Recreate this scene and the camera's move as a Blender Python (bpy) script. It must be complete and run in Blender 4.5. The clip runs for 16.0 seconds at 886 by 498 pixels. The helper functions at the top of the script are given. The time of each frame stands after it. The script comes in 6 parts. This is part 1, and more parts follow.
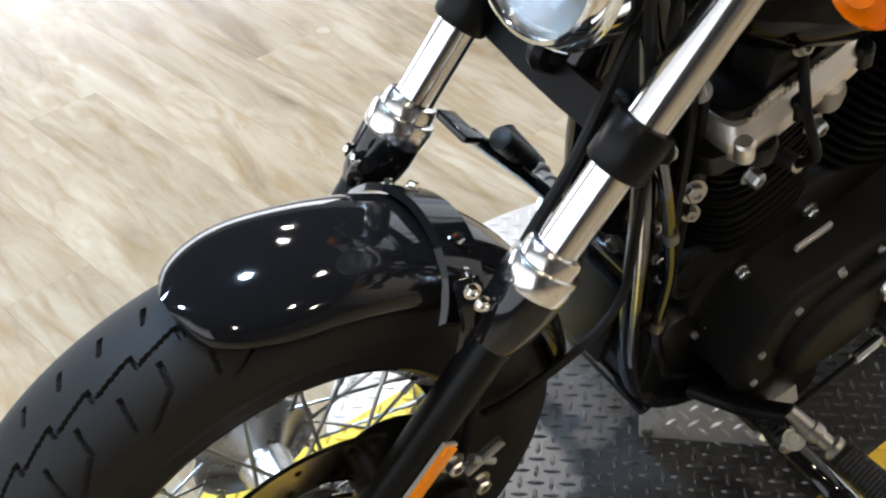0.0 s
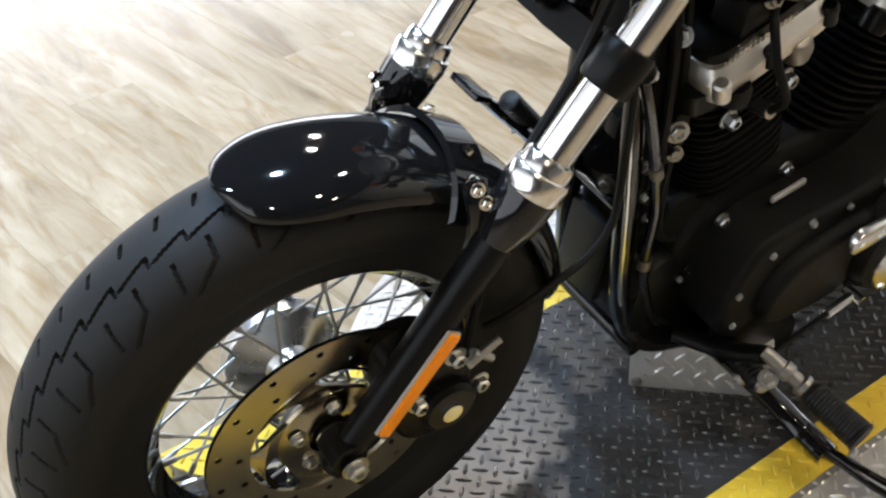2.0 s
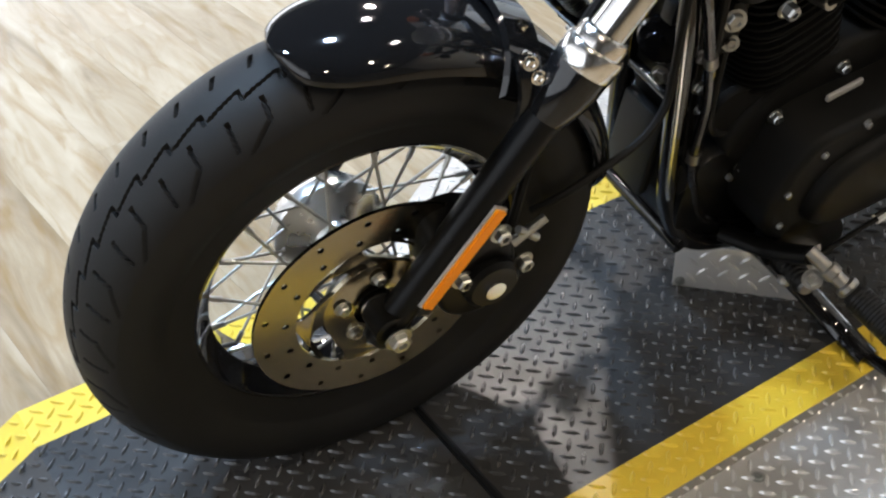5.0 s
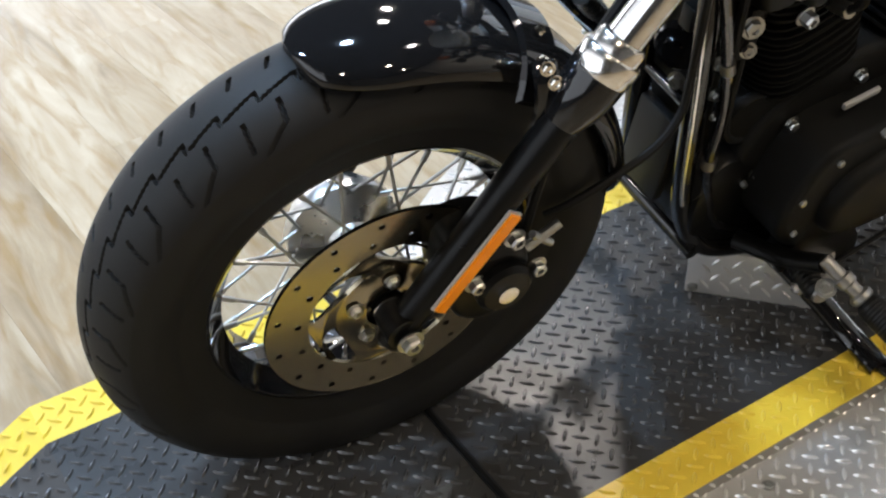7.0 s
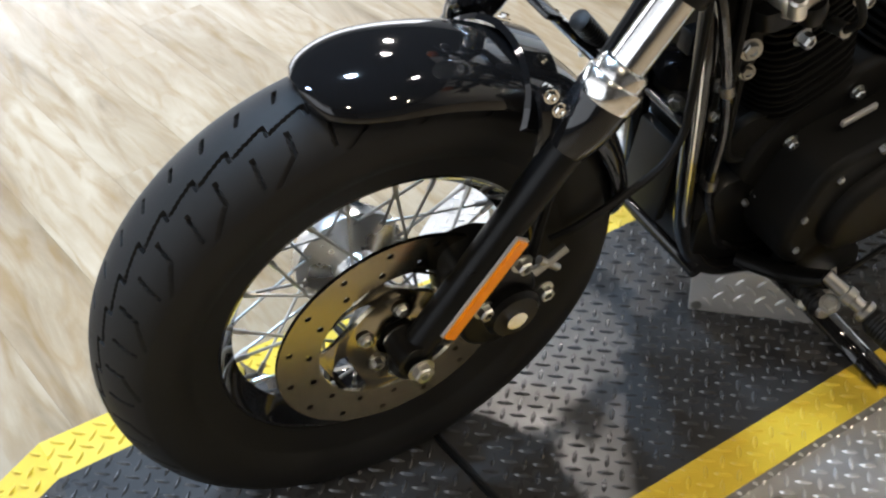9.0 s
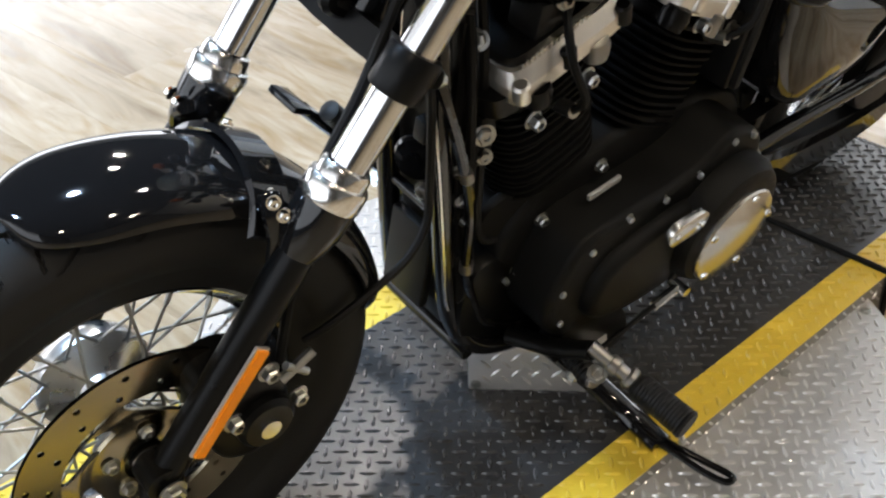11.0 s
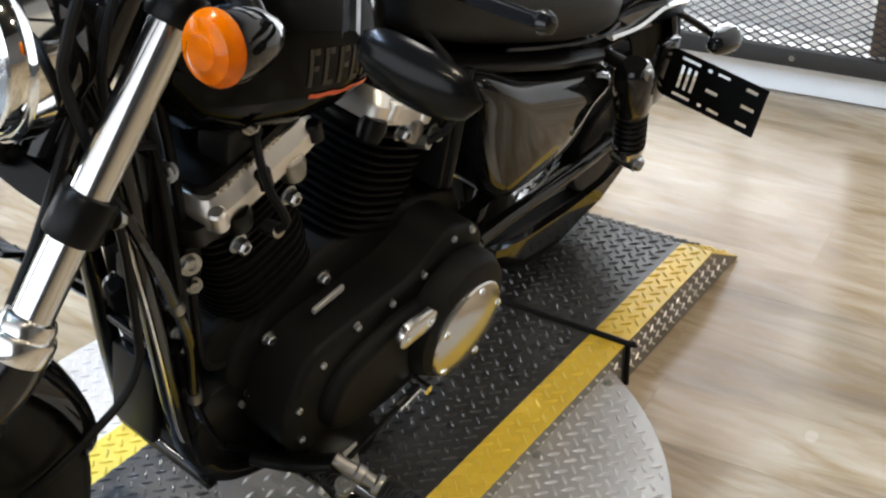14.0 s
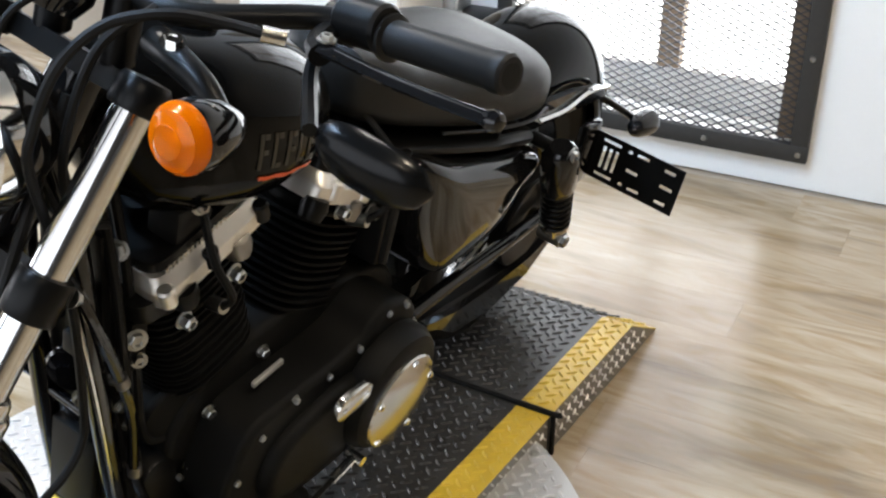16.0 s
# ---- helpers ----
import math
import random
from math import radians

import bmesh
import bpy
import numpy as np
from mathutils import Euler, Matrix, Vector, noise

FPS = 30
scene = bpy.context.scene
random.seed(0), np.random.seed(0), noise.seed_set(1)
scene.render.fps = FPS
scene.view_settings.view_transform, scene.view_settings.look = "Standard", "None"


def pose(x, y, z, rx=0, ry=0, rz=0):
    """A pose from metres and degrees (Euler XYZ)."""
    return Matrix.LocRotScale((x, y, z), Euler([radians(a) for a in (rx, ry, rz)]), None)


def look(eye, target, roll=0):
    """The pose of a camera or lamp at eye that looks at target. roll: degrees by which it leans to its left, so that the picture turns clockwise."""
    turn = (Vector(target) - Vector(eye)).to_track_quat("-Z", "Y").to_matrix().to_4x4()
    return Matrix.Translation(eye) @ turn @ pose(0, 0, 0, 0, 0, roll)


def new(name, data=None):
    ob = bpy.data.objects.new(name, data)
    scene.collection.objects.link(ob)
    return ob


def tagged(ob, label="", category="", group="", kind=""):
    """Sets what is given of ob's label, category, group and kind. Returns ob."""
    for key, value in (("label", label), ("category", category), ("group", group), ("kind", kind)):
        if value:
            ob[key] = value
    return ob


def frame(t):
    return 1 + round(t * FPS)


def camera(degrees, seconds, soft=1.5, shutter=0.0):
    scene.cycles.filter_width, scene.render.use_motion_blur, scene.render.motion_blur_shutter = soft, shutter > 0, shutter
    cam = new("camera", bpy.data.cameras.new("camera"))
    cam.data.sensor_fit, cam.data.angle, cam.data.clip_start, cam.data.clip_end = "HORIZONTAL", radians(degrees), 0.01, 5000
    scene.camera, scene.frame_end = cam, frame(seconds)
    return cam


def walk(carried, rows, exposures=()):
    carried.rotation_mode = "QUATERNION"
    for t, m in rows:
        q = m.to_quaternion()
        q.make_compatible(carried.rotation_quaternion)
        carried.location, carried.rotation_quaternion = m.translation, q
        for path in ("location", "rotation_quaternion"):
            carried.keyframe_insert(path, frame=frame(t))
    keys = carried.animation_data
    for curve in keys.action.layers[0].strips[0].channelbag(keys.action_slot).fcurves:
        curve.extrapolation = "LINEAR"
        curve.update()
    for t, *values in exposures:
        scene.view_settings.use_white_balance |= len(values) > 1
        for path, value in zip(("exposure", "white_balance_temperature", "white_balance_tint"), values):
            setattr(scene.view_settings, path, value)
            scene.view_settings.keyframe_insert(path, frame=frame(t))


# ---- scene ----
cam = camera(42.0, 16.0, soft=2.3)
PATH = [
    (0, (0.785, -0.325, 1.339), (-0.503, 0.618, 0.134), -4.1),
    (0.5, (0.921, -0.319, 1.344), (-0.511, 0.492, 0.207), -5.8),
    (1, (0.925, -0.414, 1.33), (-0.427, 0.481, 0.159), -6.1),
    (1.5, (0.927, -0.455, 1.326), (-0.415, 0.474, 0.169), -4.0),
    (2, (0.947, -0.451, 1.318), (-0.388, 0.508, 0.178), -2.5),
    (2.5, (0.973, -0.446, 1.309), (-0.348, 0.527, 0.165), -3.0),
    (3, (0.983, -0.452, 1.302), (-0.343, 0.49, 0.139), -2.2),
    (3.5, (0.988, -0.463, 1.305), (-0.364, 0.447, 0.145), -1.7),
    (4, (0.993, -0.46, 1.3), (-0.35, 0.446, 0.128), -2.2),
    (4.5, (0.992, -0.465, 1.291), (-0.34, 0.411, 0.084), -1.8),
    (5, (0.982, -0.478, 1.281), (-0.341, 0.368, 0.042), -2.0),
    (7.5, (0.976, -0.479, 1.288), (-0.356, 0.35, 0.048), -1.5),
    (8, (0.977, -0.496, 1.292), (-0.369, 0.333, 0.066), -2.5),
    (10.5, (0.957, -0.426, 1.309), (-0.367, 0.546, 0.168), -2.6),
    (11, (1.001, -0.381, 1.311), (-0.217, 0.731, 0.181), -1.8),
    (11.5, (1.027, -0.357, 1.299), (-0.118, 0.807, 0.144), -2.0),
    (12, (1.038, -0.341, 1.303), (-0.072, 0.9, 0.194), -0.6),
    (12.5, (1.05, -0.316, 1.314), (0.005, 1.015, 0.247), -1.3),
    (13, (1.052, -0.299, 1.327), (0.043, 1.094, 0.306), -1.0),
    (13.5, (1.064, -0.303, 1.345), (0.025, 1.106, 0.377), -2.0),
    (14, (1.075, -0.301, 1.335), (0.06, 1.099, 0.33), -2.1),
    (14.5, (1.062, -0.306, 1.337), (0.024, 1.086, 0.343), -2.0),
    (15, (1.053, -0.334, 1.359), (0.058, 1.162, 0.48), -1.9),
    (15.5, (1.058, -0.371, 1.363), (0.253, 1.194, 0.412), -0.3),
    (16, (1.07, -0.354, 1.377), (0.153, 1.174, 0.469), 0.7),
]
walk(cam, [(t, look(eye, target, roll)) for t, eye, target, roll in PATH])


# ---- world and light ----
world = bpy.data.worlds.new("world")
scene.world = world
world.use_nodes = True
world.node_tree.nodes["Background"].inputs[0].default_value = (0.75, 0.85, 1.0, 1)
world.node_tree.nodes["Background"].inputs[1].default_value = 1.0


def lamp(name, x, y, z, size, watts, colour=(1, 0.96, 0.9), shape="DISK", size_y=None, rot=None):
    d = bpy.data.lights.new(name, "AREA")
    d.shape, d.size, d.energy, d.color = shape, size, watts, colour
    if size_y:
        d.size_y = size_y
    ob = new(name, d)
    ob.matrix_world = rot if rot else pose(x, y, z)
    return ob


# ---- materials ----
def material(name, colour, rough=0.5, metal=0.0, spec=0.5, coat=0.0, grain=0.0, scale=60.0, tint=None,
             bump=0.0, bump_scale=200.0, stain=0.0, stain_scale=3.0, trans=0.0, ior=1.45, rough_var=0.0,
             per_object=0.0, emit=None, strength=0.0):
    m = bpy.data.materials.new(name)
    m.use_nodes = True
    nt = m.node_tree
    b = nt.nodes["Principled BSDF"]
    b.inputs["Base Color"].default_value = (*colour, 1)
    b.inputs["Roughness"].default_value = rough
    b.inputs["Metallic"].default_value = metal
    b.inputs["Specular IOR Level"].default_value = spec
    b.inputs["Coat Weight"].default_value = coat
    b.inputs["Coat Roughness"].default_value = 0.04
    b.inputs["Transmission Weight"].default_value = trans
    b.inputs["IOR"].default_value = ior
    if emit:
        b.inputs["Emission Color"].default_value = (*emit, 1)
        b.inputs["Emission Strength"].default_value = strength
    geo = nt.nodes.new("ShaderNodeNewGeometry")

    def noise_tex(s, detail=4.0):
        n = nt.nodes.new("ShaderNodeTexNoise")
        n.inputs["Scale"].default_value = s
        n.inputs["Detail"].default_value = detail
        nt.links.new(geo.outputs["Position"], n.inputs["Vector"])
        return n

    if grain > 0 or stain > 0 or per_object > 0:
        mix = nt.nodes.new("ShaderNodeMix")
        mix.data_type = "RGBA"
        dark = tint or tuple(c * 0.55 for c in colour)
        mix.inputs[6].default_value = (*colour, 1)
        mix.inputs[7].default_value = (*dark, 1)
        s = nt.nodes.new("ShaderNodeMath")
        s.operation = "MULTIPLY_ADD"
        a, c = noise_tex(scale, 5), noise_tex(stain_scale, 3)
        nt.links.new(a.outputs["Fac"], s.inputs[0])
        s.inputs[1].default_value = grain
        s2 = nt.nodes.new("ShaderNodeMath")
        s2.operation = "MULTIPLY"
        nt.links.new(c.outputs["Fac"], s2.inputs[0])
        s2.inputs[1].default_value = stain
        nt.links.new(s2.outputs[0], s.inputs[2])
        fac = s.outputs[0]
        if per_object > 0:
            oi = nt.nodes.new("ShaderNodeObjectInfo")
            s3 = nt.nodes.new("ShaderNodeMath")
            s3.operation = "MULTIPLY_ADD"
            nt.links.new(oi.outputs["Random"], s3.inputs[0])
            s3.inputs[1].default_value = per_object
            nt.links.new(fac, s3.inputs[2])
            fac = s3.outputs[0]
        nt.links.new(fac, mix.inputs[0])
        nt.links.new(mix.outputs[2], b.inputs["Base Color"])
    if rough_var > 0:
        n = noise_tex(stain_scale * 4, 4)
        mr = nt.nodes.new("ShaderNodeMapRange")
        mr.inputs["To Min"].default_value = max(0.0, rough - rough_var)
        mr.inputs["To Max"].default_value = min(1.0, rough + rough_var)
        nt.links.new(n.outputs["Fac"], mr.inputs["Value"])
        nt.links.new(mr.outputs[0], b.inputs["Roughness"])
    if bump > 0:
        n = noise_tex(bump_scale, 3)
        bp = nt.nodes.new("ShaderNodeBump")
        bp.inputs["Strength"].default_value = bump
        bp.inputs["Distance"].default_value = 0.001
        nt.links.new(n.outputs["Fac"], bp.inputs["Height"])
        nt.links.new(bp.outputs[0], b.inputs["Normal"])
    return m


GLOSS = material("gloss_black_paint", (0.0055, 0.0055, 0.006), 0.05, spec=0.42, coat=0.2)
SATIN = material("satin_black_metal", (0.0042, 0.0042, 0.0042), 0.32, spec=0.17, grain=0.5, scale=40, rough_var=0.1, bump=0.1)
WRINKLE = material("wrinkle_black_powder_coat", (0.0052, 0.0052, 0.0050), 0.48, spec=0.14, bump=0.5, bump_scale=900, grain=0.4, rough_var=0.1)
BLACK = material("black_plastic", (0.007, 0.007, 0.007), 0.45, spec=0.25, bump=0.1, bump_scale=500, grain=0.4)
RUBBER = material("tyre_rubber", (0.0085, 0.0085, 0.0085), 0.58, spec=0.24, grain=0.5, scale=90, stain=0.5, tint=(0.0125, 0.0122, 0.012), bump=0.15, bump_scale=600, rough_var=0.08)
HOSE = material("rubber_hose", (0.005, 0.005, 0.005), 0.55, spec=0.2, grain=0.4)
CHROME = material("chrome", (0.82, 0.82, 0.8), 0.06, metal=1.0, rough_var=0.03)
STEEL = material("zinc_steel_bolt", (0.5, 0.5, 0.48), 0.3, metal=1.0, grain=0.6, scale=200, tint=(0.2, 0.2, 0.19))
# the golden tint stands in for the yellow edge strip's reflection
DISCSTEEL = material("brushed_brake_steel", (0.36, 0.315, 0.23), 0.19, metal=1.0, grain=0.4, scale=120, rough_var=0.08)
ALU = material("polished_aluminium", (0.7, 0.69, 0.66), 0.18, metal=1.0, grain=0.3, rough_var=0.08)
TUBE = material("fork_tube_chrome", (0.66, 0.66, 0.655), 0.13, metal=1.0, rough_var=0.05)
COLLAR = material("worn_chrome", (0.82, 0.81, 0.79), 0.18, metal=1.0, rough_var=0.05)
ROCKER = material("satin_polished_aluminium", (0.90, 0.87, 0.82), 0.42, metal=1.0, grain=0.3, rough_var=0.06)
FINP = material("black_fin_paint", (0.0032, 0.0032, 0.0032), 0.6, spec=0.1, grain=0.4)
CAST = material("cast_aluminium", (0.30, 0.29, 0.28), 0.38, metal=1.0, grain=0.6, bump=0.3)
HUBM = material("polished_hub", (0.70, 0.69, 0.67), 0.27, metal=1.0, grain=0.4, scale=60, rough_var=0.08)
AMBER = material("amber_lens", (1.0, 0.20, 0.0), 0.10, spec=0.3, trans=0.55, ior=1.35)
REFLECT = material("amber_reflector", (0.95, 0.29, 0.002), 0.3, spec=0.3, coat=0.15, grain=0.4, scale=400, tint=(0.8, 0.21, 0.0))
SILVER = material("silver_plastic", (0.6, 0.6, 0.6), 0.3, metal=0.6)
GLASS = material("lamp_glass", (1, 1, 1), 0.02, trans=1.0, ior=1.45)
SHELL = material("black_mirror_shell", (0.004, 0.004, 0.004), 0.2, spec=0.22, rough_var=0.05)
VINYL = material("seat_vinyl", (0.009, 0.009, 0.0085), 0.45, spec=0.3, bump=0.4, bump_scale=700, grain=0.4, rough_var=0.06)
PROP = material("galvanised_tread_plate", (0.85, 0.84, 0.82), 0.38, metal=0.6, grain=0.4, scale=30, stain=0.4, tint=(0.5, 0.49, 0.48), rough_var=0.1)
PLATE = material("steel_tread_plate", (0.66, 0.65, 0.63), 0.38, metal=0.8, grain=0.5, scale=30, stain=0.4, tint=(0.44, 0.43, 0.42), rough_var=0.1, bump=0.15, bump_scale=150)
BARE = material("bright_tread_bars", (0.74, 0.73, 0.71), 0.36, metal=0.75, spec=0.7, grain=0.4, scale=80, tint=(0.6, 0.59, 0.58), rough_var=0.08)
SIDEP = material("dull_steel_side", (0.34, 0.325, 0.30), 0.45, metal=0.8, grain=0.5, scale=30, stain=0.5, tint=(0.2, 0.19, 0.18), rough_var=0.1)
BPLATE = material("black_painted_tread_plate", (0.024, 0.024, 0.025), 0.30, spec=0.42, grain=0.4, scale=25, stain=0.5, tint=(0.046, 0.045, 0.044), rough_var=0.12, bump=0.2, bump_scale=120)
LUGS = material("worn_tread_bars", (0.10, 0.10, 0.10), 0.26, metal=0.35, spec=0.8, grain=0.6, scale=60, stain=0.5, tint=(0.03, 0.03, 0.03), rough_var=0.1)
YELLOW = material("yellow_floor_paint", (0.72, 0.515, 0.05), 0.36, spec=0.7, grain=0.35, scale=45, stain=0.3, tint=(0.45, 0.30, 0.02), rough_var=0.1, bump=0.2, bump_scale=150)
WALLP = material("white_wall_paint", (0.84, 0.825, 0.79), 0.6, spec=0.3, grain=0.1, scale=30, stain=0.15, tint=(0.66, 0.64, 0.6), bump=0.1, bump_scale=300)
CEIL = material("dark_ceiling_paint", (0.022, 0.022, 0.022), 0.8, grain=0.3, scale=5)
GREYW = material("white_showroom_paint", (0.74, 0.73, 0.71), 0.7, grain=0.2, scale=5)
DARKW = material("dark_grey_wall_paint", (0.09, 0.088, 0.085), 0.7, grain=0.2, scale=5)
EASTW = material("grey_wall_paint", (0.20, 0.197, 0.19), 0.7, grain=0.2, scale=5)
FRAMEM = material("dark_steel_frame", (0.02, 0.02, 0.021), 0.5, spec=0.35, grain=0.4, stain=0.6, tint=(0.05, 0.046, 0.04), rough_var=0.1)
MESHM = material("expanded_steel_mesh", (0.04, 0.04, 0.045), 0.45, metal=0.3)
ORANGE = material("orange_decal", (0.75, 0.10, 0.02), 0.35)
DECAL = material("grey_decal", (0.010, 0.0085, 0.005), 0.4)
TANKM = material("deep_black_paint", (0.0025, 0.0025, 0.0025), 0.05, spec=0.1, rough_var=0.02)
BOWL = material("fluted_reflector", (0.60, 0.60, 0.58), 0.22, metal=0.9, grain=0.5, scale=35, tint=(0.25, 0.25, 0.24), bump=1.0, bump_scale=40, rough_var=0.12)
GROUT = material("floor_joint", (0.30, 0.25, 0.19), 0.8, grain=0.3)


def wood_material():
    """Vinyl plank with long streaks along its local x; each plank shifts by its own random."""
    m = bpy.data.materials.new("wood_look_vinyl_plank")
    m.use_nodes = True
    nt = m.node_tree
    b = nt.nodes["Principled BSDF"]
    co = nt.nodes.new("ShaderNodeNewGeometry")
    oi = nt.nodes.new("ShaderNodeObjectInfo")
    add = nt.nodes.new("ShaderNodeVectorMath")
    add.operation = "MULTIPLY_ADD"
    cmb = nt.nodes.new("ShaderNodeCombineXYZ")
    nt.links.new(oi.outputs["Random"], cmb.inputs[0])
    nt.links.new(oi.outputs["Random"], cmb.inputs[1])
    nt.links.new(cmb.outputs[0], add.inputs[0])
    add.inputs[1].default_value = (0.5, 0.16, 0)
    nt.links.new(co.outputs["Position"], add.inputs[2])
    mp = nt.nodes.new("ShaderNodeMapping")
    mp.inputs["Scale"].default_value = (1.6, 7.5, 1)
    nt.links.new(add.outputs[0], mp.inputs["Vector"])
    n1 = nt.nodes.new("ShaderNodeTexNoise")
    n1.inputs["Scale"].default_value = 1.3
    n1.inputs["Detail"].default_value = 6
    n1.inputs["Roughness"].default_value = 0.6
    n1.inputs["Distortion"].default_value = 0.8
    nt.links.new(mp.outputs[0], n1.inputs["Vector"])
    ramp = nt.nodes.new("ShaderNodeValToRGB")
    e = ramp.color_ramp.elements
    e[0].position, e[0].color = 0.29, (0.20, 0.143, 0.087, 1)
    e[1].position, e[1].color = 0.69, (0.44, 0.362, 0.262, 1)
    e2 = e.new(0.48)
    e2.color = (0.335, 0.259, 0.17, 1)
    nt.links.new(n1.outputs["Fac"], ramp.inputs[0])
    mix = nt.nodes.new("ShaderNodeMix")
    mix.data_type = "RGBA"
    mix.blend_type = "MULTIPLY"
    mix.inputs[0].default_value = 1.0
    r2 = nt.nodes.new("ShaderNodeValToRGB")
    r2.color_ramp.elements[0].color = (0.89, 0.88, 0.86, 1)
    r2.color_ramp.elements[1].color = (1.08, 1.08, 1.08, 1)
    nt.links.new(oi.outputs["Random"], r2.inputs[0])
    n3 = nt.nodes.new("ShaderNodeTexNoise")
    n3.inputs["Scale"].default_value = 2.2
    n3.inputs["Detail"].default_value = 5
    n3.inputs["Distortion"].default_value = 1.5
    nt.links.new(mp.outputs[0], n3.inputs["Vector"])
    r3 = nt.nodes.new("ShaderNodeValToRGB")
    r3.color_ramp.elements[0].position, r3.color_ramp.elements[0].color = 0.47, (0, 0, 0, 1)
    r3.color_ramp.elements[1].position, r3.color_ramp.elements[1].color = 0.72, (0.7, 0.7, 0.7, 1)
    nt.links.new(n3.outputs["Fac"], r3.inputs[0])
    knot = nt.nodes.new("ShaderNodeMix")
    knot.data_type = "RGBA"
    nt.links.new(r3.outputs[0], knot.inputs[0])
    nt.links.new(ramp.outputs[0], knot.inputs[6])
    knot.inputs[7].default_value = (0.245, 0.155, 0.066, 1)
    nt.links.new(knot.outputs[2], mix.inputs[6])
    nt.links.new(r2.outputs[0], mix.inputs[7])
    nt.links.new(mix.outputs[2], b.inputs["Base Color"])
    n2 = nt.nodes.new("ShaderNodeTexNoise")
    n2.inputs["Scale"].default_value = 3
    nt.links.new(add.outputs[0], n2.inputs["Vector"])
    mr = nt.nodes.new("ShaderNodeMapRange")
    mr.inputs["To Min"].default_value, mr.inputs["To Max"].default_value = 0.16, 0.32
    nt.links.new(n2.outputs["Fac"], mr.inputs["Value"])
    nt.links.new(mr.outputs[0], b.inputs["Roughness"])
    bp = nt.nodes.new("ShaderNodeBump")
    bp.inputs["Strength"].default_value = 0.12
    bp.inputs["Distance"].default_value = 0.002
    nt.links.new(n1.outputs["Fac"], bp.inputs["Height"])
    nt.links.new(bp.outputs[0], b.inputs["Normal"])
    return m


WOOD = wood_material()


# ---- mesh helpers ----
ORIGIN = {}


def empty(name, at):
    ob = new(name)
    ob.empty_display_size = 0.1
    ob.location = at
    ORIGIN[name] = Vector(at)
    return ob


def part(name, bm, mat, parent=None, label="", smooth=35):
    """Link a bmesh, given in world metres, as one mesh object under its thing."""
    me = bpy.data.meshes.new(name)
    bmesh.ops.recalc_face_normals(bm, faces=bm.faces)
    if smooth:
        lim = radians(smooth)
        for f in bm.faces:
            f.smooth = True
        for e in bm.edges:
            if len(e.link_faces) != 2 or e.calc_face_angle(0) > lim:
                e.smooth = False
    lo = Vector([min(v.co[i] for v in bm.verts) for i in range(3)])
    hi = Vector([max(v.co[i] for v in bm.verts) for i in range(3)])
    c = (lo + hi) / 2
    for v in bm.verts:
        v.co -= c
    c += SECTION["shift"]
    bm.to_mesh(me)
    bm.free()
    me.materials.append(mat)
    ob = new(name, me)
    ob.location = c
    if parent:
        ob.parent = parent
        ob.location = c - WORLDLOC[parent.name]
    WORLDLOC[ob.name] = c
    if label:
        tagged(ob, label)
    return ob


WORLDLOC = {}
SECTION = {"shift": Vector((0, 0, 0))}


def section(x=0.0, y=0.0, z=0.0):
    """Where the drawings that follow are set down."""
    SECTION["shift"] = Vector((x, y, z))


def under(ob, parent):
    """Make a thing a part of another."""
    del ob["category"]
    ob.parent = parent
    ob.location = WORLDLOC[ob.name] - WORLDLOC[parent.name]


def thing(name, at, label, category, group="", kind=""):
    at = Vector(at) + SECTION["shift"]
    ob = empty(name, at)
    WORLDLOC[ob.name] = Vector(at)
    return tagged(ob, label, category, group, kind)


def frame_of(d):
    d = Vector(d).normalized()
    a = Vector((0, 0, 1)) if abs(d.z) < 0.9 else Vector((1, 0, 0))
    u = d.cross(a).normalized()
    return u, d.cross(u).normalized(), d


def lathe(bm, profile, at, axis, seg=32, closed=True, arc=None):
    """Turn (radius, along) pairs round an axis through at."""
    u, v, d = frame_of(axis)
    at = Vector(at)
    a0, a1 = arc if arc else (0, 2 * math.pi)
    n = seg if not arc else seg + 1
    rings = []
    for r, h in profile:
        if r < 1e-6:
            rings.append([bm.verts.new(at + d * h)])
        else:
            rings.append([bm.verts.new(at + d * h + (u * math.cos(a0 + (a1 - a0) * k / seg) + v * math.sin(a0 + (a1 - a0) * k / seg)) * r) for k in range(n)])
    for p, q in zip(rings, rings[1:]):
        for k in range(seg):
            j = (k + 1) % n
            if len(p) == 1 and len(q) == 1:
                continue
            if len(p) == 1:
                bm.faces.new((p[0], q[k], q[j]))
            elif len(q) == 1:
                bm.faces.new((p[k], p[j], q[0]))
            else:
                bm.faces.new((p[k], p[j], q[j], q[k]))
    return bm


def rod(bm, p0, p1, r0, r1=None, seg=16, chamfer=0.0):
    p0, p1 = Vector(p0), Vector(p1)
    r1 = r0 if r1 is None else r1
    L = (p1 - p0).length
    c = chamfer
    prof = [(0, 0), (r0 - c, 0), (r0, c), (r1, L - c), (r1 - c, L), (0, L)] if c else [(0, 0), (r0, 0), (r1, L), (0, L)]
    return lathe(bm, prof, p0, p1 - p0, seg)


